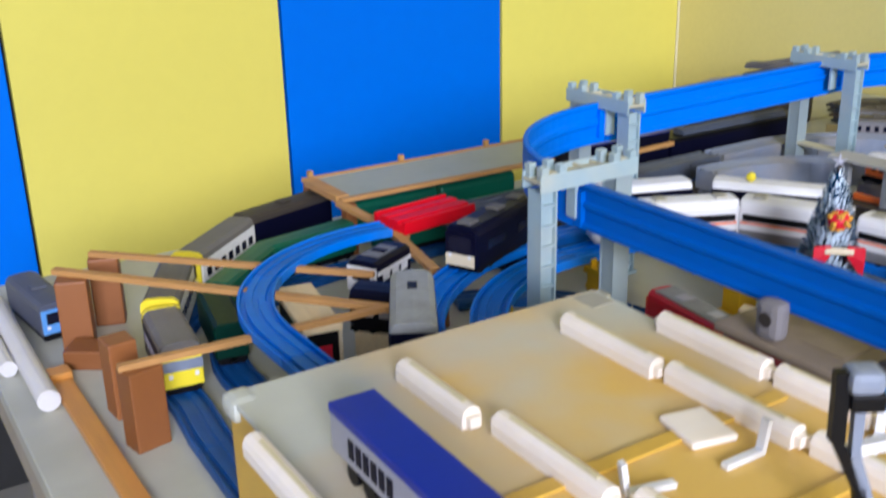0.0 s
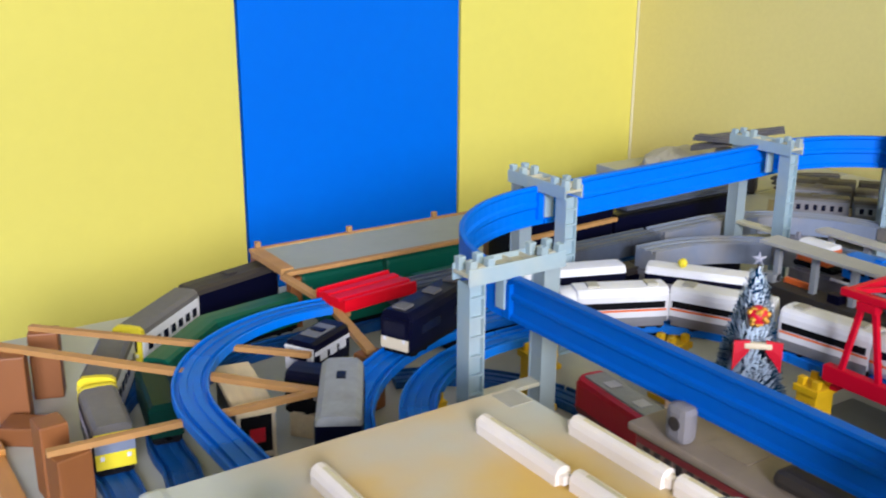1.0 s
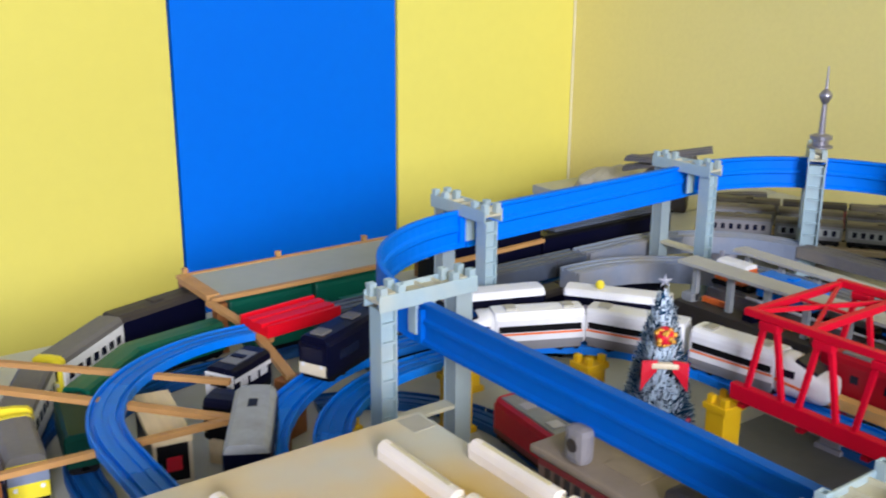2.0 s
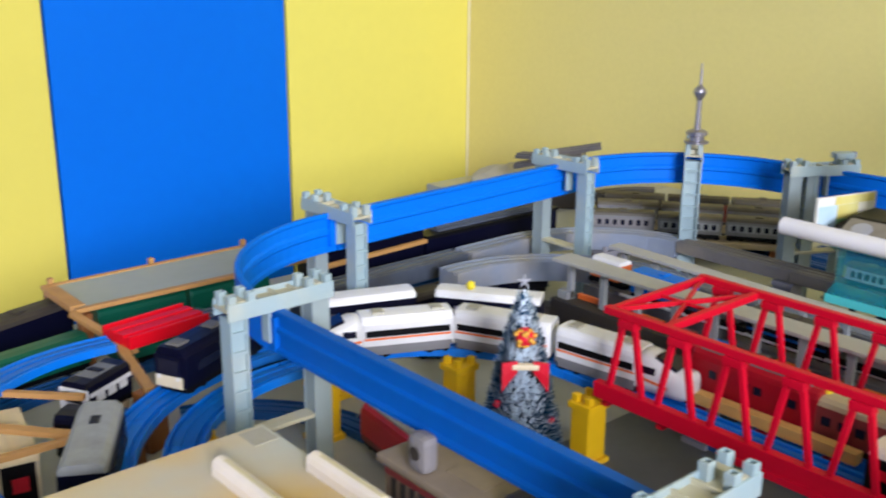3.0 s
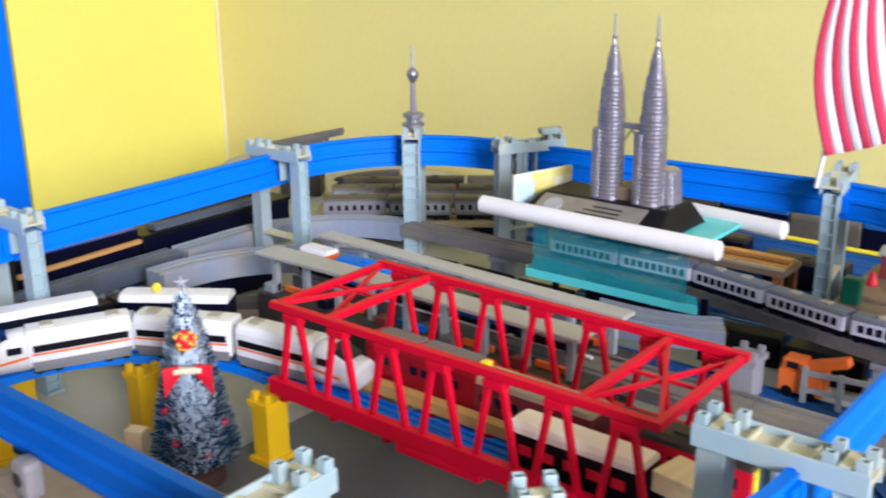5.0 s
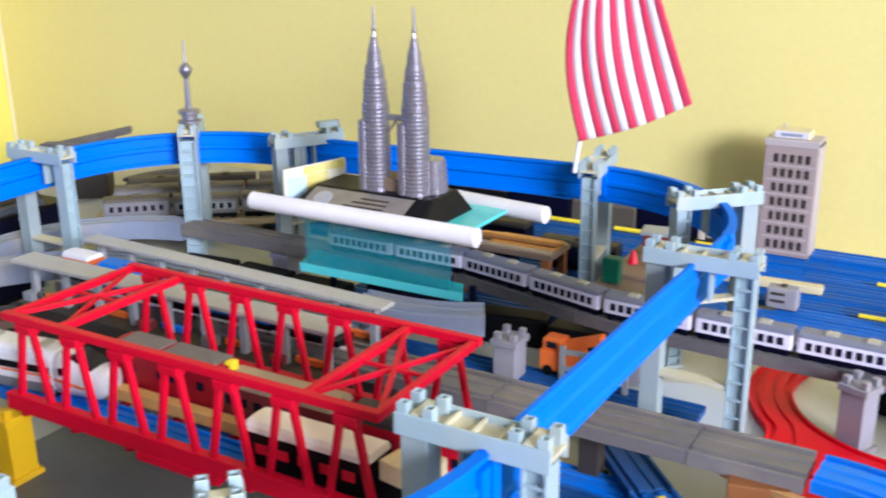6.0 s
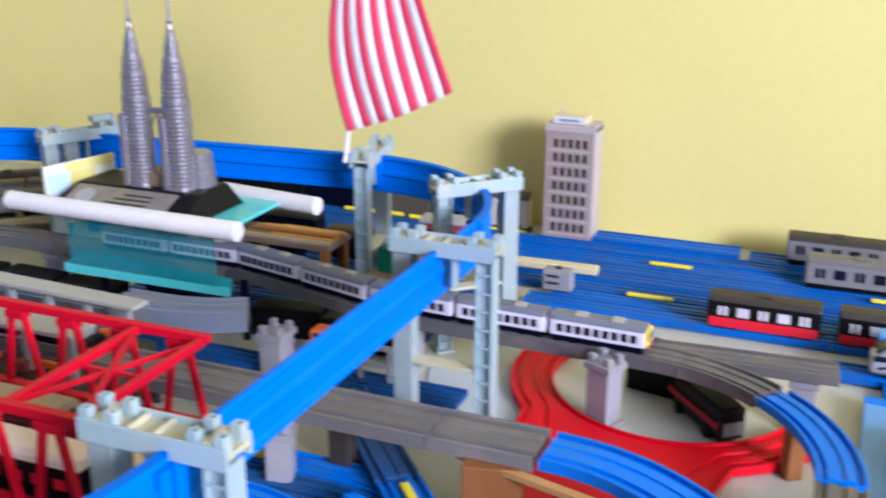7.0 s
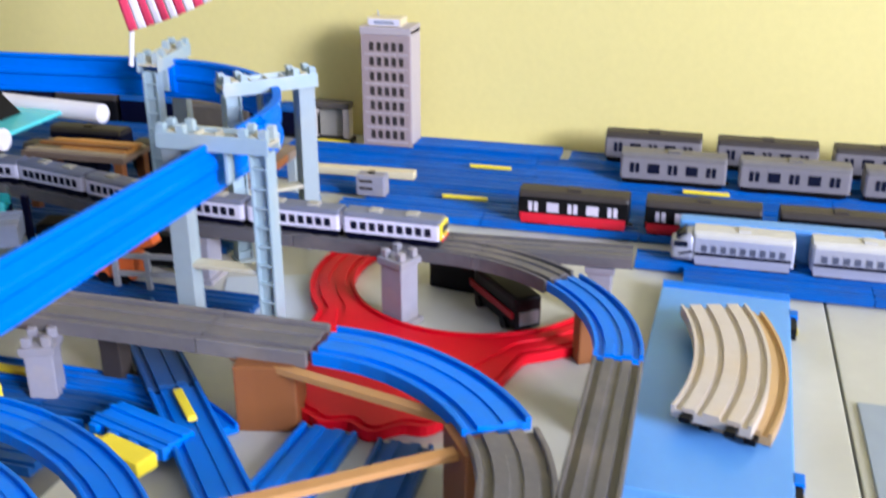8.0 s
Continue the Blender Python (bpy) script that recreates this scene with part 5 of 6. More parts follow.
# ---- bottle-brush tree ----
tr = thing("christmas_tree", pose(0.8965, 0.643, TZ), "frosted bottle-brush tree with a red bow and gold bauble", "tree")
part("base", lathe([(0.029, 0), (0.029, 0.016), (0.022, 0.021)]), M_TRUNK, tr)
part("trunk", rod((0, 0, 0.016), (0, 0, 0.215), 0.004, 0.0012), M_TRUNK, tr)
rng = random.Random(4)
for name, mat, count in (("needles", M_NEEDLE, 9000), ("frost", M_FROST, 6500)):
    vs, fs = [], []
    for _ in range(count):
        h = 1 - math.sqrt(rng.random())
        z = 0.026 + h * 0.182
        a = rng.random() * math.tau
        r = (0.042 * (1 - h) ** 0.75 + 0.0045) * (0.62 + 0.45 * rng.random())
        s = 0.0030 + 0.0030 * rng.random() if name == "needles" else 0.0020 + 0.0016 * rng.random()
        d = Vector((math.cos(a), math.sin(a), 0))
        p = d * (r * 0.35 if name == "needles" else r * 0.80) + Vector((0, 0, z))
        q = d * r + Vector((0, 0, z + 0.004 + 0.008 * rng.random()))
        side = Vector((-d.y, d.x, 0.4 * (rng.random() - 0.5))) * s * (0.32 if name == "needles" else 0.42)
        n = len(vs)
        vs += [p - side, p + side, q + side * 0.5, q - side * 0.5]
        fs.append((n, n + 1, n + 2, n + 3))
    me = bpy.data.meshes.new(name)
    me.from_pydata(vs, [], fs)
    me.materials.append(mat)
    ob = new(name, me)
    ob.parent = tr
part("core", lathe([(0.026, 0.028), (0.021, 0.08), (0.0145, 0.14), (0.007, 0.20), (0.001, 0.212)], 14), M_NEEDLE, tr)
bow = part("bow", box(-0.014, 0.014, -0.004, 0.004, -0.0032, 0.0032, 0.002), M_CREAMCAR, tr, "cream knot of the bow")
bow.matrix_basis = pose(-0.0195, -0.0245, 0.140, 0, 0, -42) @ Matrix.Scale(1.0, 4)
for s in (-1, 1):
    bm = bmesh.new()
    ring = []
    for k in range(6):
        q = k / 5
        half = 0.006 + 0.011 * q
        ring.append([bm.verts.new((s * (0.008 + 0.019 * q - 0.003 * q * q), yy * 0.5 - 0.002 * q, zz * half - 0.011 * q)) for yy, zz in ((-0.004, -1.0), (-0.0055, 0), (-0.004, 0.9), (0.004, 0.9), (0.004, -1.0))])
    for p, r in zip(ring, ring[1:]):
        for q in range(5):
            bm.faces.new((p[q], p[(q + 1) % 5], r[(q + 1) % 5], r[q]))
    bm.faces.new(ring[0][::-1])
    bm.faces.new(ring[-1])
    part("ribbon", bm, M_TRAINRED, bow, "red ribbon loop")


def ball(r, n=12):
    bm = bmesh.new()
    bmesh.ops.create_uvsphere(bm, u_segments=n, v_segments=8, radius=r)
    return bm


part("bauble", ball(0.0105), M_TRAINRED, tr, "red bauble with gold flecks", smooth=True).location = (-0.012, -0.015, 0.168)
for k in range(22):
    a, e = radians(233 + 75 * math.sin(k * 2.4)), radians(55 * math.sin(k * 1.13 + 0.4))
    part("fleck", ball(0.0016 + 0.0008 * (k % 3), 6), M_GOLD, tr, "gold fleck").location = (-0.012 + 0.0104 * math.cos(a) * math.cos(e), -0.015 + 0.0104 * math.sin(a) * math.cos(e), 0.168 + 0.0104 * math.sin(e))
for a, z in ((200, 0.06), (250, 0.045), (300, 0.07), (330, 0.04), (170, 0.09)):
    r = 0.039 * (1 - z / 0.21) ** 0.7 + 0.004
    part("berry", ball(0.0045, 8), M_TRAINRED, tr, "red berry", smooth=True).location = (r * math.cos(radians(a)), r * math.sin(radians(a)), z)
star = bmesh.new()
for k in range(5):
    a = radians(90 + 72 * k)
    add_rod(star, (0, 0, 0.222), (0.0075 * math.cos(a) * 0.8, -0.0075 * math.cos(a) * 0.6, 0.222 + 0.0075 * math.sin(a)), 0.0022, 0.0005, 5)
part("star", star, M_SILVER, tr, "silver star on the tip")

# ---- upturned storage box in front with loose white track ----
sb = thing("storage_box", pose(0.415, 0.36, TZ), "upturned frosted plastic storage box with amber sides", "box")
part("top", box(-0.160, 0.160, -0.29, 0.272, 0.163, 0.167, 0.0015), M_BOXTOP, sb)
part("side", box(-0.158, -0.154, -0.288, 0.270, 0, 0.163), M_BOXSIDE, sb)
part("side", box(-0.154, 0.158, -0.288, -0.284, 0, 0.163), M_BOXSIDE, sb)
part("rim", box(0.154, 0.158, -0.284, 0.270, 0.12, 0.163), M_BOXTOP, sb)
part("rim", box(-0.154, 0.154, 0.266, 0.270, 0.12, 0.163), M_BOXTOP, sb)
part("post", box(0.148, 0.158, 0.262, 0.270, 0, 0.12), M_BOXTOP, sb)
part("corner_lip", box(-0.163, -0.142, 0.250, 0.275, 0.152, 0.1685, 0.0062), M_BOXTOP, sb)
for y in (-0.03, 0.06):
    part("ridge", box(-0.12, 0.14, y - 0.006, y + 0.006, 0.167, 0.1695, 0.001), M_BOXSIDE, sb, "amber moulded ridge")
# added sheet: paints the bridge's shadow onto the pale tabletop
simple("base_sheet", box(-0.130, 0.165, -0.29, 0.325, 0, 0.0009), M_BRIDGE_SHADE, "thin dark grey sheet painting the bridge's shade on the table", "sheet", m=pose(0.955, 0.335, TZ))
part("tape_patch", box(0.134, 0.156, 0.240, 0.266, 0.167, 0.1676), M_INSET, sb, "brown tape patch")
BT = TZ + 0.1672
BEAM = ((-0.007, 0), (-0.0072, 0.008), (-0.0055, 0.0125), (-0.002, 0.0145), (0.002, 0.0145), (0.0055, 0.0125), (0.0072, 0.008), (0.007, 0))


def white_beam(x, y0, y1, label="cream-white plastic toy rail piece lying on the box"):
    t = thing("loose_rail", pose(x, (y0 + y1) / 2, BT), label, "toy track", "loose cream rail pieces")
    h = abs(y1 - y0) / 2
    part("beam", sweep([(0, -h, 0), (0, 0, 0), (0, h, 0)], BEAM), M_TRACK_WHITE, t)
    part("groove", box(-0.0015, 0.0015, -h * 0.8, h * 0.8, 0.0143, 0.0150), M_BEIGE, t)
    for s in (-1, 1):
        part("end_tab", box(-0.004, 0.004, s * h - 0.003, s * h + 0.005 * s, 0.002, 0.009) if s > 0 else box(-0.004, 0.004, -h - 0.005, -h + 0.003, 0.002, 0.009), M_TRACK_WHITE, t)


for x, y0, y1 in ((0.366, 0.500, 0.582), (0.378, 0.385, 0.486), (0.392, 0.27, 0.376), (0.507, 0.485, 0.580), (0.512, 0.372, 0.476), (0.517, 0.25, 0.362), (0.566, 0.442, 0.540), (0.568, 0.36, 0.432), (0.242, 0.43, 0.548)):
    white_beam(x, y0, y1)
for x, y, turn in ((0.474, 0.379, 0), (0.4075, 0.3865, 165), (0.548, 0.346, 25)):
    t = thing("clip_bracket", pose(x, y, BT, 0, 0, turn), "white plastic angled clip on the box", "clip", "white clips")
    part("arm", box(-0.016, 0.016, -0.003, 0.003, 0, 0.004, 0.0008), M_WHITE, t)
    part("upright", bar((0.0145, 0, 0.004), (0.0175, 0, 0.022), 0.0055, 0.0035), M_WHITE, t)
simple("flat_plate", box(-0.016, 0.016, -0.019, 0.019, 0, 0.005, 0.002), M_TRACK_WHITE, "flat cream plastic plate on the box", "plate", m=pose(0.477, 0.418, BT, 0, 0, -12))
tk = thing("toy_trailer", pose(0.2875, 0.414, BT, 0, 0, -1), "toy lorry trailer with deep blue roof and silver sides", "toy lorry")
part("box_body", box(-0.0145, 0.0145, -0.095, 0.095, 0.012, 0.036, 0.001), M_SILVER, tk)
part("roof", box(-0.015, 0.015, -0.0955, 0.0955, 0.036, 0.042, 0.001), M_TRUCKBLUE, tk, "deep blue roof")
part("chassis", box(-0.010, 0.010, -0.09, 0.09, 0.006, 0.012), M_TRAINRED, tk)
for k in range(6):
    part("text_bar", box(-0.0151, -0.0143, 0.02 + 0.009 * k, 0.026 + 0.009 * k, 0.018, 0.030), M_NAVY, tk, "dark lettering bar")
for y in (-0.07, -0.05, 0.05, 0.07):
    part("wheel", rod((-0.0135, y, 0.007), (0.0135, y, 0.007), 0.007, n=14), M_BLACK, tk)
# crane-like grey and blue clip at the box corner
cl = thing("toy_signal", pose(0.456, 0.296, BT, 0, 0, -32), "black and pale blue toy signal mast on the box", "toy signal")
part("base", box(-0.014, 0.014, -0.010, 0.010, 0, 0.005, 0.001), M_BLACK, cl)
part("mast", bar((0.006, 0, 0.005), (0.002, 0, 0.034), 0.0055, 0.0055, (0, 1, 0)), M_BLACK, cl)
part("mast", bar((0.002, 0, 0.033), (-0.012, 0, 0.062), 0.0055, 0.0055, (0, 1, 0)), M_BLACK, cl)
part("mast", bar((-0.012, 0, 0.061), (-0.013, 0, 0.098), 0.007, 0.006, (0, 1, 0)), M_BLACK, cl)
part("blue_rail", bar((0.010, 0, 0.020), (-0.002, 0, 0.052), 0.005, 0.0055, (0, 1, 0)), M_VIADUCT, cl, "pale blue rail")
part("blue_rail", bar((-0.002, 0, 0.052), (-0.003, 0, 0.080), 0.005, 0.0055, (0, 1, 0)), M_VIADUCT, cl, "pale blue rail")
part("head", box(-0.011, 0.006, -0.008, 0.008, 0.088, 0.100, 0.004), M_VIADUCT, cl, "grey-blue lamp head")
part("housing", box(-0.009, 0.008, -0.006, 0.006, 0.078, 0.088, 0.002), M_BLACK, cl)
part("arm", bar((0.006, 0, 0.082), (0.026, 0, 0.088), 0.007, 0.010, (0, 1, 0)), M_LIGHTBLUE, cl, "pale blue arm")
part("hook", bar((0.000, 0, 0.056), (0.018, 0, 0.060), 0.006, 0.006, (0, 1, 0)), M_WHITE, cl, "white hook")
part("hook", bar((0.018, 0, 0.058), (0.024, 0, 0.078), 0.006, 0.005, (0, 1, 0)), M_WHITE, cl, "white hook")

M_STROOF = material("dusty_tan_roof", (0.27, 0.21, 0.145), 0.6, 0.3, 60, 0.08, stain=(0.16, 0.12, 0.085), stain_scale=20)
# ---- station below the monorail ----
st = thing("station_building", pose(0.684, 0.428, TZ + 0.007), "brown toy station building with a flat roof and red band", "toy station")
part("body", box(-0.045, 0.050, -0.125, 0.118, -0.007, 0.137, 0.001), M_STATION, st)
part("roof", box(-0.050, 0.055, -0.130, 0.125, 0.137, 0.145, 0.003), M_STROOF, st)
part("red_band", box(-0.0464, -0.0447, -0.124, 0.117, 0.1290, 0.1345), M_MAROON, st, "dull red fascia band")
for k in range(19):
    part("opening", box(-0.0460, -0.0446, -0.114 + 0.0120 * k, -0.1075 + 0.0120 * k, 0.092, 0.1275), M_ROOF_DK, st, "dark slot between columns")
part("red_band", box(-0.04, 0.045, 0.1178, 0.1195, 0.020, 0.126), M_TRAINRED, st, "red end wall")
for k in range(11):
    part("text_bar", box(-0.0460, -0.0447, -0.108 + 0.020 * k, -0.095 + 0.020 * k, 0.056, 0.072), M_BEIGE, st, "pale lettering bar")
part("pillar", box(-0.0465, -0.0300, 0.066, 0.088, 0.1450, 0.1770, 0.0062), M_METRO, st, "silver-grey clock pillar")
part("clock", lathe([(0.0058, 0), (0.0058, 0.001)], 14), M_ROOF_DK, st).matrix_basis = pose(-0.0463, 0.077, 0.162, 0, -90, 0)
part("kiosk", box(-0.034, 0.012, -0.080, -0.008, 0.1452, 0.1585, 0.006), M_ROOF_DK, st, "dark brown kiosk box")
part("roof_sheet", box(-0.026, 0.040, 0.020, 0.062, 0.1450, 0.1460, 0.0004), M_STROOF, st, "thin sheet on the roof")

# ---- left side: blocks, sticks, tubes, plank ----
def wood_block(x, y, z, dx, dy, dz, turn=0.0, rx=0.0):
    simple("wooden_block", box(-dx / 2, dx / 2, -dy / 2, dy / 2, 0, dz, 0.002), M_BLOCK, "reddish brown wooden toy block", "wooden block", "wooden blocks", m=pose(x, y, z, rx, 0, turn))


wood_block(0.262, 0.888, TZ, 0.034, 0.026, 0.080, 12)
wood_block(0.262, 0.962, TZ, 0.028, 0.030, 0.080, 5)
wood_block(0.262, 1.142, TZ, 0.034, 0.026, 0.084, -20)
wood_block(0.311, 1.196, TZ, 0.034, 0.026, 0.084, -20)
wood_block(0.266, 1.090, TZ, 0.058, 0.036, 0.022, -35)
wood_block(0.548, 0.868, TZ, 0.030, 0.034, 0.076, 10)
wood_block(0.617, 0.955, TZ, 0.030, 0.024, 0.0725, 20)
wood_block(1.240, -0.088, TZ, 0.048, 0.056, 0.066, 12)
wood_block(1.424, -0.350, TZ, 0.018, 0.018, 0.0685, 30)
wood_block(1.150, -0.300, TZ, 0.050, 0.036, 0.072, 35)
wood_block(1.020, -0.150, TZ, 0.030, 0.036, 0.062, 10)


def stick(a, b, w=0.008, h=0.006):
    c = (Vector(a) + Vector(b)) / 2
    simple("wooden_stick", bar(Vector(a) - c, Vector(b) - c, w, h), M_WOOD, "pale square wooden stick laid as a support", "wooden stick", "wooden sticks", m=Matrix.Translation(c))


SZ = E - 0.0145
stick((0.250, 1.168, TZ + 0.0875), (0.520, 0.868, SZ + 0.004), 0.011)
stick((0.298, 1.203, TZ + 0.0875), (0.548, 0.967, SZ + 0.004))
stick((0.243, 0.888, TZ + 0.0835), (0.553, 0.874, SZ + 0.004))
stick((0.655, 1.16, SZ + 0.0006), (0.614, 0.945, SZ + 0.0006), 0.012)
stick((0.640, 1.235, TZ + 0.078), (0.655, 1.08, SZ - 0.007), 0.012)
stick((1.236, -0.055, E2 - 0.0160), (1.176, -0.300, E2 - 0.0165), 0.010)
stick((1.155, -0.312, E2 - 0.0165), (1.010, -0.130, E2 - 0.012), 0.011)
simple("wooden_stick", bar((0, 0.105, 0), (0, -0.105, 0), 0.013, 0.012), M_YSTICK, "yellowish square wooden stick lying in the bridge", "wooden stick", "wooden sticks", m=pose(1.035, 0.44, E + 0.0065))
paper_tube((-0.001, -0.304, 0), 0.0113, "white paper tube lying at the table edge", pose(0.200, 1.31, TZ + 0.0113))
paper_tube((0.003, -0.22, 0), 0.0088, "thin white paper tube lying at the table edge", pose(0.1765, 1.33, TZ + 0.0088))
op = thing("varnished_plank", pose(0.2225, 0.93, TZ, 0, 0, 0.5), "orange varnished wooden plank with a small end block", "plank")
part("board", box(-0.010, 0.010, -0.22, 0.125, 0, 0.008, 0.001), M_ORANGE_WOOD, op)
part("end_block", box(-0.011, 0.012, 0.1255, 0.148, 0.0, 0.014, 0.0015), M_ORANGE_WOOD, op)

for x, y, turn, dx, dy, dz in ((0.580, 1.012, 28, 0.066, 0.034, 0.0400), (0.545, 0.922, -50, 0.080, 0.030, 0.030)):
    simple("wooden_box", box(-dx / 2, dx / 2, -dy / 2, dy / 2, 0, dz, 0.0015), M_CRATE, "pale raw wood box propping up toy cars", "wooden box", "pale wooden boxes", m=pose(x, y, TZ, 0, 0, turn))
block_pier(1.537, -0.352, E2 - 0.0135, M_PIER_GREY, GP, w=0.026, d=0.026)
hs = thing("toy_house", pose(0.4625, 0.961, TZ, 0, 0, -10), "small black toy house with a cream flat roof and red sign", "toy building")
part("body", box(-0.018, 0.018, -0.058, 0.058, 0, 0.058, 0.001), M_BLACK, hs)
part("roof", box(-0.0215, 0.0215, -0.0625, 0.0625, 0.058, 0.066, 0.002), M_CRATE, hs, "cream roof slab")
for sx in (-0.0185, 0.0185):
    part("corner_post", box(sx - 0.002, sx + 0.002, -0.0605, -0.0565, 0, 0.058, 0.0006), M_CREAMCAR, hs, "cream corner post")
part("sign", box(-0.007, 0.009, -0.0596, -0.0580, 0.026, 0.042, 0.0004), M_TRAINRED, hs, "dull red sign")
part("sill", box(-0.017, 0.017, -0.0600, -0.0580, 0.008, 0.014, 0.0004), M_CREAMCAR, hs, "cream sill")
simple("wooden_box", box(-0.008, 0.008, -0.011, 0.011, 0, 0.046, 0.0015), M_CRATE, "pale raw wood piece standing beside the frosted tree", "wooden box", "pale wooden boxes", m=pose(0.874, 0.716, TZ, 0, 0, 20))
# ---- frame with film panel at the back ----
fr = thing("glazed_frame", pose(0.872, 1.300, TZ), "pale wooden frame with a grey film panel on short posts", "frame")
FX, FY = 0.228, 0.062
for s in (-1, 1):
    part("rail", box(-FX, FX, s * FY - 0.005, s * FY + 0.005, 0.077, 0.083, 0.001), M_WOOD, fr)
    part("end_rail", box(s * FX - 0.010 - s * 0.008, s * FX + 0.010 - s * 0.008, -FY + 0.010, FY - 0.010, 0.074, 0.084, 0.001), M_WOOD, fr)
    for sy in (-1, 1):
        part("post", box(s * (FX - 0.012) - 0.008, s * (FX - 0.012) + 0.008, sy * FY - 0.008, sy * FY + 0.008, 0, 0.074), M_BLOCK, fr)
part("panel", box(-FX + 0.010, FX - 0.010, -FY + 0.005, FY - 0.005, 0.079, 0.0815), M_PANE, fr, "grey translucent film")
for x in (-0.215, -0.06, 0.10):
    part("peg", box(x - 0.004, x + 0.004, FY - 0.004, FY + 0.004, 0.084, 0.093, 0.001), M_WOOD, fr)

# ---- things behind the flag pier ----
wbx = thing("wooden_tray", pose(1.690, 0.382, TZ), "brown wooden tray stacked behind the running line", "tray")
part("bottom_tray", box(-0.035, 0.035, -0.075, 0.085, 0.085, 0.093, 0.001), M_STATION, wbx)
part("top_tray", box(-0.022, 0.026, -0.070, 0.030, 0.093, 0.099, 0.001), M_ORANGE_WOOD, wbx)
for k in range(4):
    part("slat", box(-0.030 + 0.016 * k, -0.020 + 0.016 * k, -0.072, 0.080 - 0.012 * k, 0.099 if 0 < k < 3 else 0.093, 0.102 if 0 < k < 3 else 0.097, 0.0006), (M_PAVE, M_BLOCK, M_ORANGE_WOOD, M_PAVE)[k], wbx, "wooden slat")
for sx in (-0.028, 0.028):
    for sy in (-0.065, 0.075):
        part("post", box(sx - 0.006, sx + 0.006, sy - 0.006, sy + 0.006, 0, 0.085), M_BLOCK, wbx)
rp = thing("raised_platform", pose(1.722, 0.181, TZ), "brown plastic platform on grey posts beside the running line", "toy platform")
part("deck", box(-0.120, 0.120, -0.053, 0.053, 0.064, 0.0732, 0.0012), M_STATION, rp)
for k in range(5):
    part("plank", box(-0.118 + 0.048 * k, -0.074 + 0.048 * k, -0.0545, -0.0525, 0.062, 0.0735, 0.0004), (M_BLOCK, M_STATION, M_MAROON, M_BLOCK, M_STATION)[k], rp, "brown edge plank")
for sx in (-0.108, 0.108):
    for sy in (-0.044, 0.044):
        part("post", box(sx - 0.006, sx + 0.006, sy - 0.006, sy + 0.006, 0.0, 0.0645), M_PIER_SHADE, rp, "grey post")
simple("green_case", box(-0.010, 0.010, -0.012, 0.012, 0, 0.036, 0.003), M_GREEN, "small dark green plastic case", "case", m=pose(1.650, 0.212, TZ + 0.0735))
cd = thing("toy_kiosk", pose(1.795, 0.185, TZ + 0.0735, 0, 0, 8), "small dark brown kiosk with a white roof", "toy building")
part("body", box(-0.016, 0.016, -0.030, 0.030, 0, 0.034, 0.002), M_MAROON, cd)
part("roof", box(-0.020, 0.020, -0.034, 0.034, 0.034, 0.040, 0.0015), M_GREYLIGHT, cd, "pale roof slab")
part("window", box(-0.0166, -0.0155, -0.020, 0.020, 0.010, 0.024), M_WINDOW, cd)
simple("spare_board", box(-0.05, 0.05, -0.035, 0.035, 0, 0.006, 0.001), M_STATION, "brown board lying under toy cones", "board", m=pose(1.702, 0.180, TZ + 0.0735, 0, 0, 84))
for x, y in ((1.722, 0.207), (1.712, 0.176)):
    simple("red_cone", lathe([(0.008, 0), (0.008, 0.002), (0.003, 0.019), (0.001, 0.020)], 12), M_TRAINRED, "small red toy cone", "toy cone", "red cones", m=pose(x, y, TZ + 0.0798))
for x, y0, y1 in ((2.080, 0.50, 0.38), (2.076, 0.365, 0.275)):
    simple("yellow_rod", rod((0, y0, 0), (0, y1, 0), 0.004), M_YEL, "yellow plastic rod lying on dark tracks", "rod", "yellow rods", m=pose(x, 0, TZ + 0.0155))
for x, y, turn in ((1.80, 0.50, 88), (1.85, 0.34, 92), (1.90, 0.52, 90)):
    car(x, y, TZ + 0.0085, turn, 0.13, 0.038, 0.052, M_NAVY, M_ROOF_DK, M_BLACK, windows=5, label="dark blue railway car parked by the wall", group="dark cars by the wall", kit=1)
for k, y in enumerate((0.80, 0.665, 0.53, 0.40, 0.27)):
    car(2.122, y, TZ, 90, 0.128, 0.036, 0.060 - 0.004 * (k % 2), (M_NAVY, M_BLACK, M_NAVY, M_ROOF_BR, M_NAVY)[k], (M_NAVY, M_ROOF_DK, M_TRACK_DK, M_ROOF_BR, M_TRACK_DK)[k], M_BLACK, windows=0, label="dark railway car parked against the cream wall", group="dark cars by the wall", kit=1)
og = thing("toy_loader", pose(1.465, 0.205, TZ + 0.011), "orange toy loader with a grey frame under the line", "toy vehicle")
part("body", box(-0.015, 0.015, -0.028, 0.026, 0.006, 0.034, 0.003), M_ORANGE, og)
part("cab", box(-0.013, 0.013, -0.004, 0.023, 0.034, 0.048, 0.003), M_ORANGE, og)
part("jib", bar((0, 0.004, 0.036), (0, -0.052, 0.056), 0.018, 0.010), M_ORANGE, og, "orange lifting jib")
for z in (0.022, 0.044):
    part("frame_rail", bar((-0.020, -0.092, z), (-0.019, -0.004, z - 0.006), 0.004, 0.006), M_GREYLIGHT, og, "grey frame rail")
for y in (-0.090, -0.050, -0.008):
    part("frame_post", box(-0.0225, -0.0175, y - 0.003, y + 0.003, 0.0, 0.046), M_GREYLIGHT, og, "grey frame post")
part("cab_window", box(-0.0136, -0.0126, 0.003, 0.017, 0.037, 0.045), M_WINDOW, og)
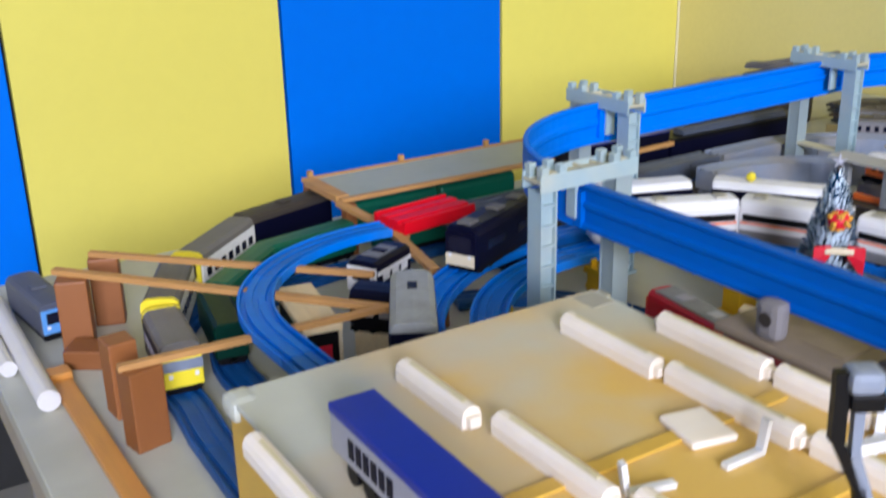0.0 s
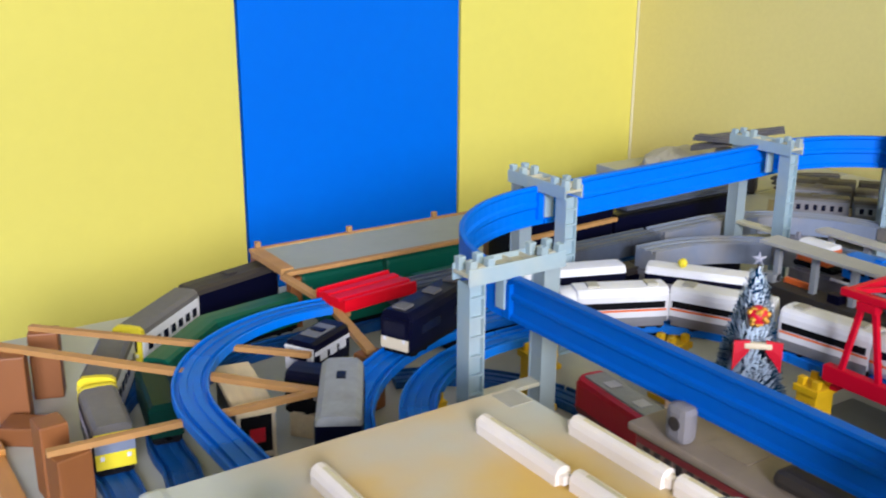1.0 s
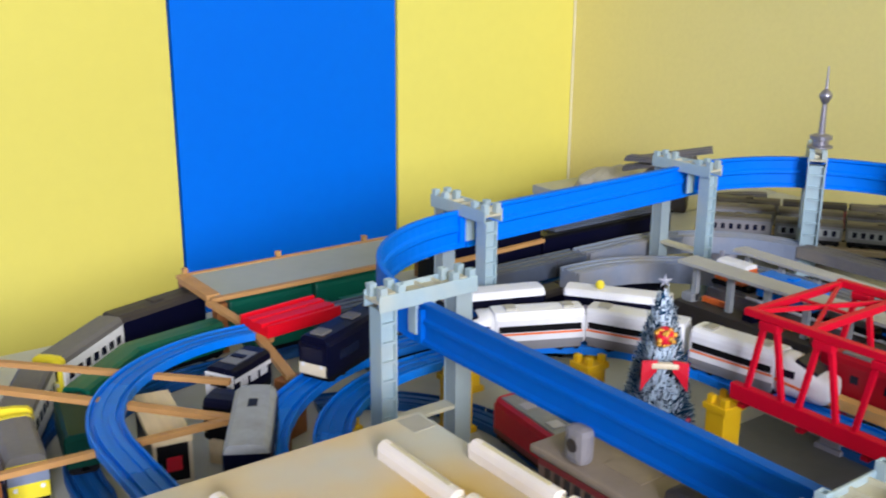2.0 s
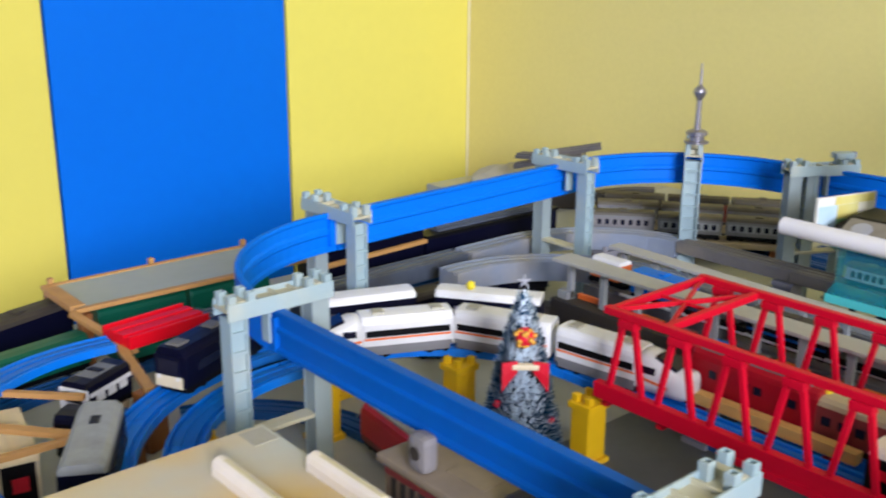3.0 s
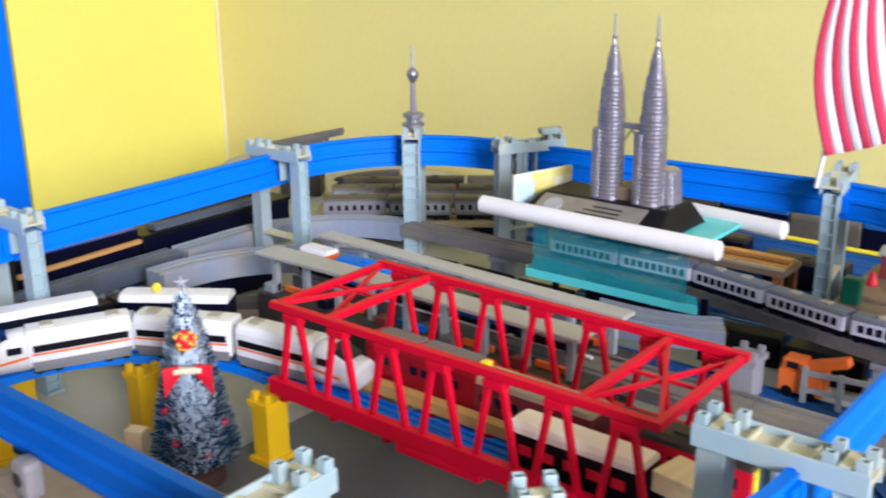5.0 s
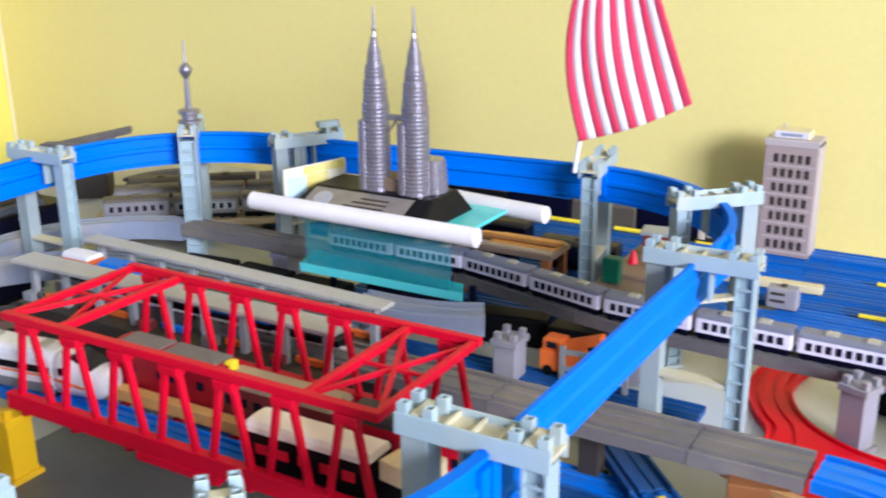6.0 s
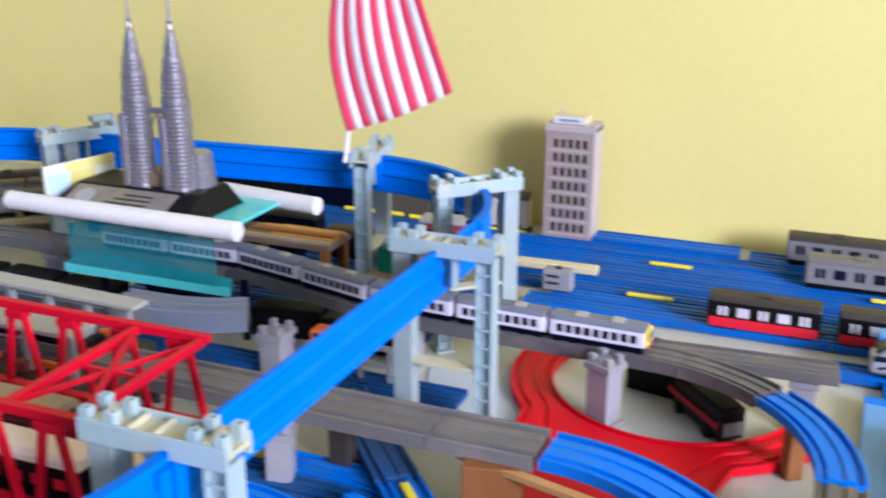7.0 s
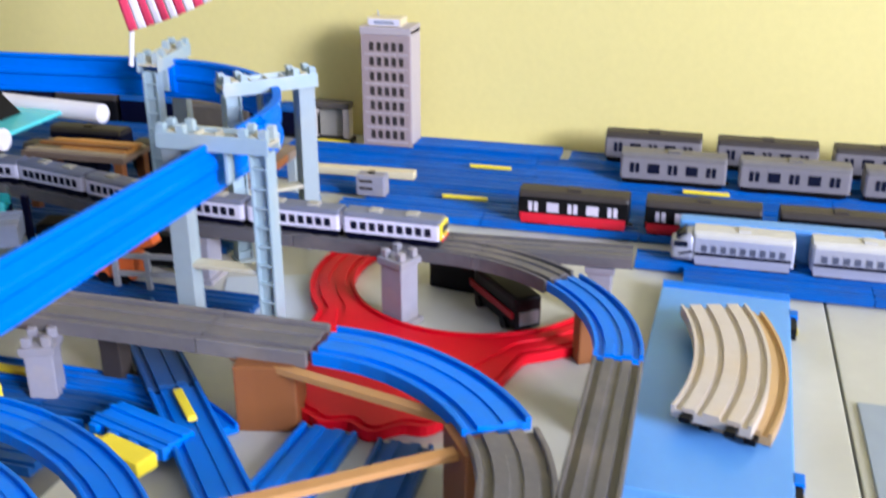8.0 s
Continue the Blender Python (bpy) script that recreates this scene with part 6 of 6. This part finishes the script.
for y in (-0.014, 0.014):
    part("wheel", rod((-0.0155, y, 0.007), (0.0155, y, 0.007), 0.007, n=12), M_BLACK, og)
# added black box: makes the gap under the raised curve dark
simple("black_case", box(-0.020, 0.020, -0.034, 0.034, 0, 0.058, 0.003), M_BLACK, "black box added to darken the space under the raised curve", "case", m=pose(1.575, -0.185, TZ, 0, 0, -10))
dk = thing("tunnel_car", pose(1.508, -0.250, TZ, 0, 0, -140), "dark maroon toy car with a pale front below the raised curve", "toy vehicle")
part("body", box(-0.045, 0.055, -0.016, 0.016, 0.006, 0.044, 0.004), M_BLACK, dk)
part("stripe", box(-0.05, 0.05, -0.0186, -0.0156, 0.020, 0.027), M_CRIMSON, dk)
part("front", box(0.0545, 0.0565, -0.012, 0.012, 0.012, 0.028, 0.001), M_GREYCAR, dk)
for x in (-0.03, 0.03):
    part("wheel", rod((x, -0.0185, 0.007), (x, 0.0185, 0.007), 0.007, n=12), M_BLACK, dk)

# row of added black boxes in place of deep shade below the line
for x, y, a in ((1.552, 0.315, -80), (1.548, 0.205, -86), (1.522, 0.845, -84), (1.527, 0.735, -92), (1.524, 0.625, -88)):
    simple("black_case", box(-0.050, 0.050, -0.020, 0.020, 0, 0.042, 0.004), M_BLACK, "black box added to darken the space below the running line", "case", "black cases", m=pose(x, y, TZ, 0, 0, a))
# ---- back corner pile ----
for k, (x, y, z, ry, turn) in enumerate(((1.815, 1.475, 0.826, -13, -62), (1.845, 1.455, 0.846, -10, -48), (1.80, 1.455, 0.838, -3, -75))):
    ob = mesh_object("spare_track", sweep([(-0.080, 0, 0), (0, 0, 0), (0.080, 0, 0)], profile(0.050, 0.012)), M_TRACK_GREY)
    ob.matrix_basis = pose(x, y, z, 0, ry, turn)
    tagged(ob, "grey plastic spare track piece tilted on a pile", "toy track", "spare track pile")
for k in range(4):
    ob = mesh_object("spare_track", sweep([(p[0], p[1], 0) for p in arc(0, 0, 0.15, 20 + 6 * k, 80 + 5 * k, 6)], profile(0.044, 0.010)), (M_TRACK_GREY, M_STATION, M_ROOF, M_TRACK_GREY)[k])
    ob.matrix_basis = pose(1.83 + 0.008 * k, 1.205, TZ + 0.011 + 0.0112 * k)
    tagged(ob, "curved grey-brown spare track in a stack", "toy track", "spare track pile")
cr = thing("storage_crate", pose(1.815, 1.445, TZ, 0, 0, -56), "grey plastic crate under spare track pieces", "crate")
part("shell", box(-0.045, 0.045, -0.028, 0.028, 0, 0.082, 0.003), M_ROOF_DK, cr)
part("lip", box(-0.048, 0.048, -0.031, 0.031, 0.082, 0.0878, 0.002), M_ROOF, cr)
bm = bmesh.new()
bmesh.ops.create_uvsphere(bm, u_segments=24, v_segments=12, radius=1.0)
for v in bm.verts:
    k = 1 + 0.16 * noise.noise(v.co * 2.3) + 0.06 * noise.noise(v.co * 6)
    v.co = Vector((v.co.x * 0.10 * k, v.co.y * 0.07 * k, max(0, v.co.z * 0.045 * k + 0.008)))
simple("folded_cloth", bm, M_CLOTH, "pale crumpled cloth in the corner", "cloth", m=pose(1.86, 1.66, TZ))
M_SHEETDK = material("grey_blue_sheet", (0.27, 0.33, 0.39), 0.35, 0.15, 30, 0.04, stain=(0.34, 0.40, 0.44))
M_ORANGE_TAN = material("tan_track_plastic", (0.52, 0.34, 0.15), 0.45, 0.12, 90, 0.05)
# ---- pale blue deck and beige curved tracks ----
db = thing("blue_deck", pose(1.405, -0.492, TZ, 0, 0, -2.2), "pale blue plastic deck plate with clip slots", "deck plate")
part("plate", box(-0.215, 0.205, -0.060, 0.081, 0, 0.016, 0.002), M_LIGHTBLUE, db)
part("border", box(0.188, 0.205, -0.060, 0.081, 0.016, 0.0175, 0.0006), M_TRACK, db)
for x in (0.135, -0.185):
    part("clip", box(x - 0.016, x + 0.016, -0.067, -0.059, 0.001, 0.014, 0.002), M_BLACK, db, "black clip slot")
    part("clip_head", box(x + 0.014, x + 0.030, -0.068, -0.059, 0.001, 0.0165, 0.001), M_TRACK, db, "blue clip head")
    part("tab", box(x - 0.010, x - 0.002, -0.0682, -0.0665, 0.004, 0.010), M_YEL, db, "yellow tab")
CURVE4 = ((-0.046, -0.012), (-0.046, 0), (-0.042, 0), (-0.0415, -0.004), (-0.034, -0.004), (-0.0335, 0), (-0.018, 0), (-0.0175, -0.004), (-0.010, -0.004), (-0.0095, 0), (0.0095, 0), (0.010, -0.004), (0.0175, -0.004),
          (0.018, 0), (0.0335, 0), (0.034, -0.004), (0.0415, -0.004), (0.042, 0), (0.046, 0), (0.046, -0.012))
for k, (cx, cy, z, mat) in enumerate(((1.402, -0.150, TZ + 0.029, M_ORANGE_TAN), (1.390, -0.132, TZ + 0.0415, M_TRACK_BEIGE))):
    ob = mesh_object("curved_track", sweep([(p[0] - cx, p[1] - cy, 0) for p in arc(cx, cy, 0.362, -71.5, -108, 3)], [(u * 0.76, v) for u, v in CURVE4]), mat)
    ob.matrix_basis = Matrix.Translation((cx, cy, z))
    tagged(ob, ("tan" if k == 0 else "beige") + " double curved toy track stacked on the deck", "toy track", "beige curved tracks")
    for s in (-0.022, 0.022):
        e = arc(cx, cy, 0.362 + s * 0.9, -108, -109.6, 1)
        part("joint_socket", bar((e[0][0] - cx, e[0][1] - cy, -0.007), (e[-1][0] - cx, e[-1][1] - cy, -0.007), 0.010, 0.005), M_BLACK, ob, "dark joint socket")
simple("plastic_sheet", box(-0.10, 0.118, -0.20, 0.0, 0, 0.003, 0.001), M_SHEETDK, "grey-blue plastic sheet on the table", "sheet", m=pose(1.285, -0.612, TZ))
simple("plastic_sheet", box(-0.085, 0.085, -0.075, 0.075, 0, 0.0015, 0.0005), M_SHEET, "pale plastic sheet under the monorail pier", "sheet", m=pose(1.465, -0.005, TZ + 0.0005, 0, 0, 20))
simple("lever_strip", box(-0.028, 0.028, -0.0045, 0.0045, 0, 0.005, 0.002), M_YEL, "yellow plastic lever on dark blue track", "lever", "yellow lever strips", m=pose(1.203, -0.020, TZ + 0.0227, 0, 0, 42))
simple("lever_strip", box(-0.022, 0.022, -0.005, 0.005, 0, 0.005, 0.0015), M_YEL, "yellow plastic lever on dark blue track", "lever", "yellow lever strips", m=pose(1.236, 0.186, TZ + 0.0117, 0, 0, 88))
simple("blue_box", box(-0.013, 0.013, -0.125, 0.115, 0, 0.055, 0.003), M_LIGHTBLUE, "pale blue plastic box behind the silver cars", "box", m=pose(1.729, -0.545, TZ))
# small yellow and beige pieces on the yard
for x, y, a in ((1.985, -0.13, 90), (1.835, -0.125, 90), (1.943, -0.460, 90)):
    simple("lever_strip", box(-0.033, 0.033, -0.004, 0.004, 0, 0.004, 0.001), M_YEL, "yellow plastic lever strip on blue track", "lever", "yellow lever strips", m=pose(x, y, TZ + 0.0145, 0, 0, a))
simple("beige_bar", box(-0.010, 0.010, -0.082, 0.082, 0, 0.012, 0.002), M_BEIGE, "beige plastic bar on the blue yard", "bar", m=pose(1.905, 0.052, TZ + 0.0135, 0, 0, 2))
gb = thing("switch_box", pose(1.828, 0.012, TZ + 0.012), "grey plastic switch box beside the running line", "switch box")
part("case", box(-0.012, 0.012, -0.022, 0.022, 0, 0.032, 0.003), M_PIER_GREY, gb)
for z in (0.010, 0.021):
    part("slot", box(-0.0128, -0.0116, -0.004, 0.016, z, z + 0.004), M_ROOF_DK, gb)
part("button", rod((0, 0, 0.032), (0, 0, 0.035), 0.005), M_ROOF_DK, gb)
yb = thing("buffer_stop", pose(1.168, 0.172, TZ + 0.0115, 0, 0, 60), "yellow plastic buffer stop at the track end", "buffer stop")
part("beam", box(-0.008, 0.008, -0.022, 0.014, 0.000, 0.022, 0.003), M_YEL, yb)
part("end_piece", box(-0.007, 0.007, 0.0142, 0.032, 0.000, 0.018, 0.002), M_TRAINRED, yb, "red end piece")
for s in (-1, 1):
    part("pad", rod((0.008, s * 0.014, 0.011), (0.013, s * 0.014, 0.011), 0.004), M_BLACK, yb)
ar = thing("tunnel_arch", pose(2.112, 0.182, TZ + 0.0005), "tan and black toy tunnel portal by the wall", "toy tunnel")
for s in (-1, 1):
    part("pillar", box(-0.010, 0.010, s * 0.030 - 0.006, s * 0.030 + 0.006, 0.008, 0.060, 0.002), M_TRACK_BEIGE, ar, "pale pillar")
part("lintel", box(-0.012, 0.012, -0.038, 0.038, 0.060, 0.072, 0.003), M_ROOF_BR, ar)
part("back_plate", box(0.006, 0.009, -0.024, 0.024, 0.008, 0.060), M_INSET, ar)
part("plinth", box(-0.014, 0.012, -0.040, 0.040, 0, 0.008, 0.001), M_BLACK, ar)
part("edge_strip", box(-0.0150, -0.0138, -0.038, 0.038, 0.002, 0.0065), M_YEL, ar, "yellow edge strip")

for k in range(4):
    car(0.85 + 0.148 * k, 1.062, TZ, 0, 0.140, 0.040, 0.058, M_NAVY, M_NAVY if k % 2 else M_ROOF_DK, M_BLACK, windows=0, label="dark navy railway car parked under the viaduct", group="navy cars under the viaduct", kit=1)
car(1.075, 0.935, TZ, -38, 0.140, 0.040, 0.062, M_NAVY, M_NAVY, M_BLACK, windows=0, label="dark navy railway car beside the white-roofed cars", kit=0)
car(1.19, 0.905, TZ, -52, 0.120, 0.038, 0.060, M_STATION, M_ROOF_DK, M_BLACK, windows=4, label="brown railway car below the grey viaduct", kit=0)

nb = thing("long_box", pose(1.118, 1.232, TZ + 0.011), "long dark navy cardboard box behind the viaduct", "box")
part("carton", box(-0.105, 0.105, -0.032, 0.032, 0, 0.090, 0.002), M_NAVY, nb)
part("lid_flap", box(-0.104, 0.104, -0.033, -0.002, 0.090, 0.0915), M_TRUCKBLUE, nb, "deep blue lid flap")
tb = thing("storage_tray", pose(1.392, 1.238, TZ + 0.011), "dark plastic tray with spare track behind the viaduct", "tray")
part("shell", box(-0.160, 0.160, -0.036, 0.036, 0, 0.070, 0.003), M_NAVY, tb)
part("rim", box(-0.163, 0.163, -0.039, 0.039, 0.070, 0.076, 0.001), M_BLACK, tb)
for k in range(3):
    part("spare_rail", sweep([(-0.13 + 0.02 * k, 0, 0), (0, 0, 0), (0.12 + 0.01 * k, 0, 0)], profile(0.030, 0.010)), (M_TRACK_SLATE, M_ROOF_DK, M_ROOF_BR)[k], tb, "spare rail").location = (0, -0.018 + 0.019 * k, 0.0865 + 0.004 * k)
stick((1.012, 1.262, TZ + 0.1045), (1.225, 1.262, TZ + 0.1045), 0.012)
stick((1.000, 1.172, TZ + 0.086), (1.215, 1.185, TZ + 0.086), 0.008)
simple("yellow_bead", ball(0.006, 10), M_YEL, "small yellow plastic bead on a white roof", "bead", m=pose(1.000, 0.838, E + 0.0545))
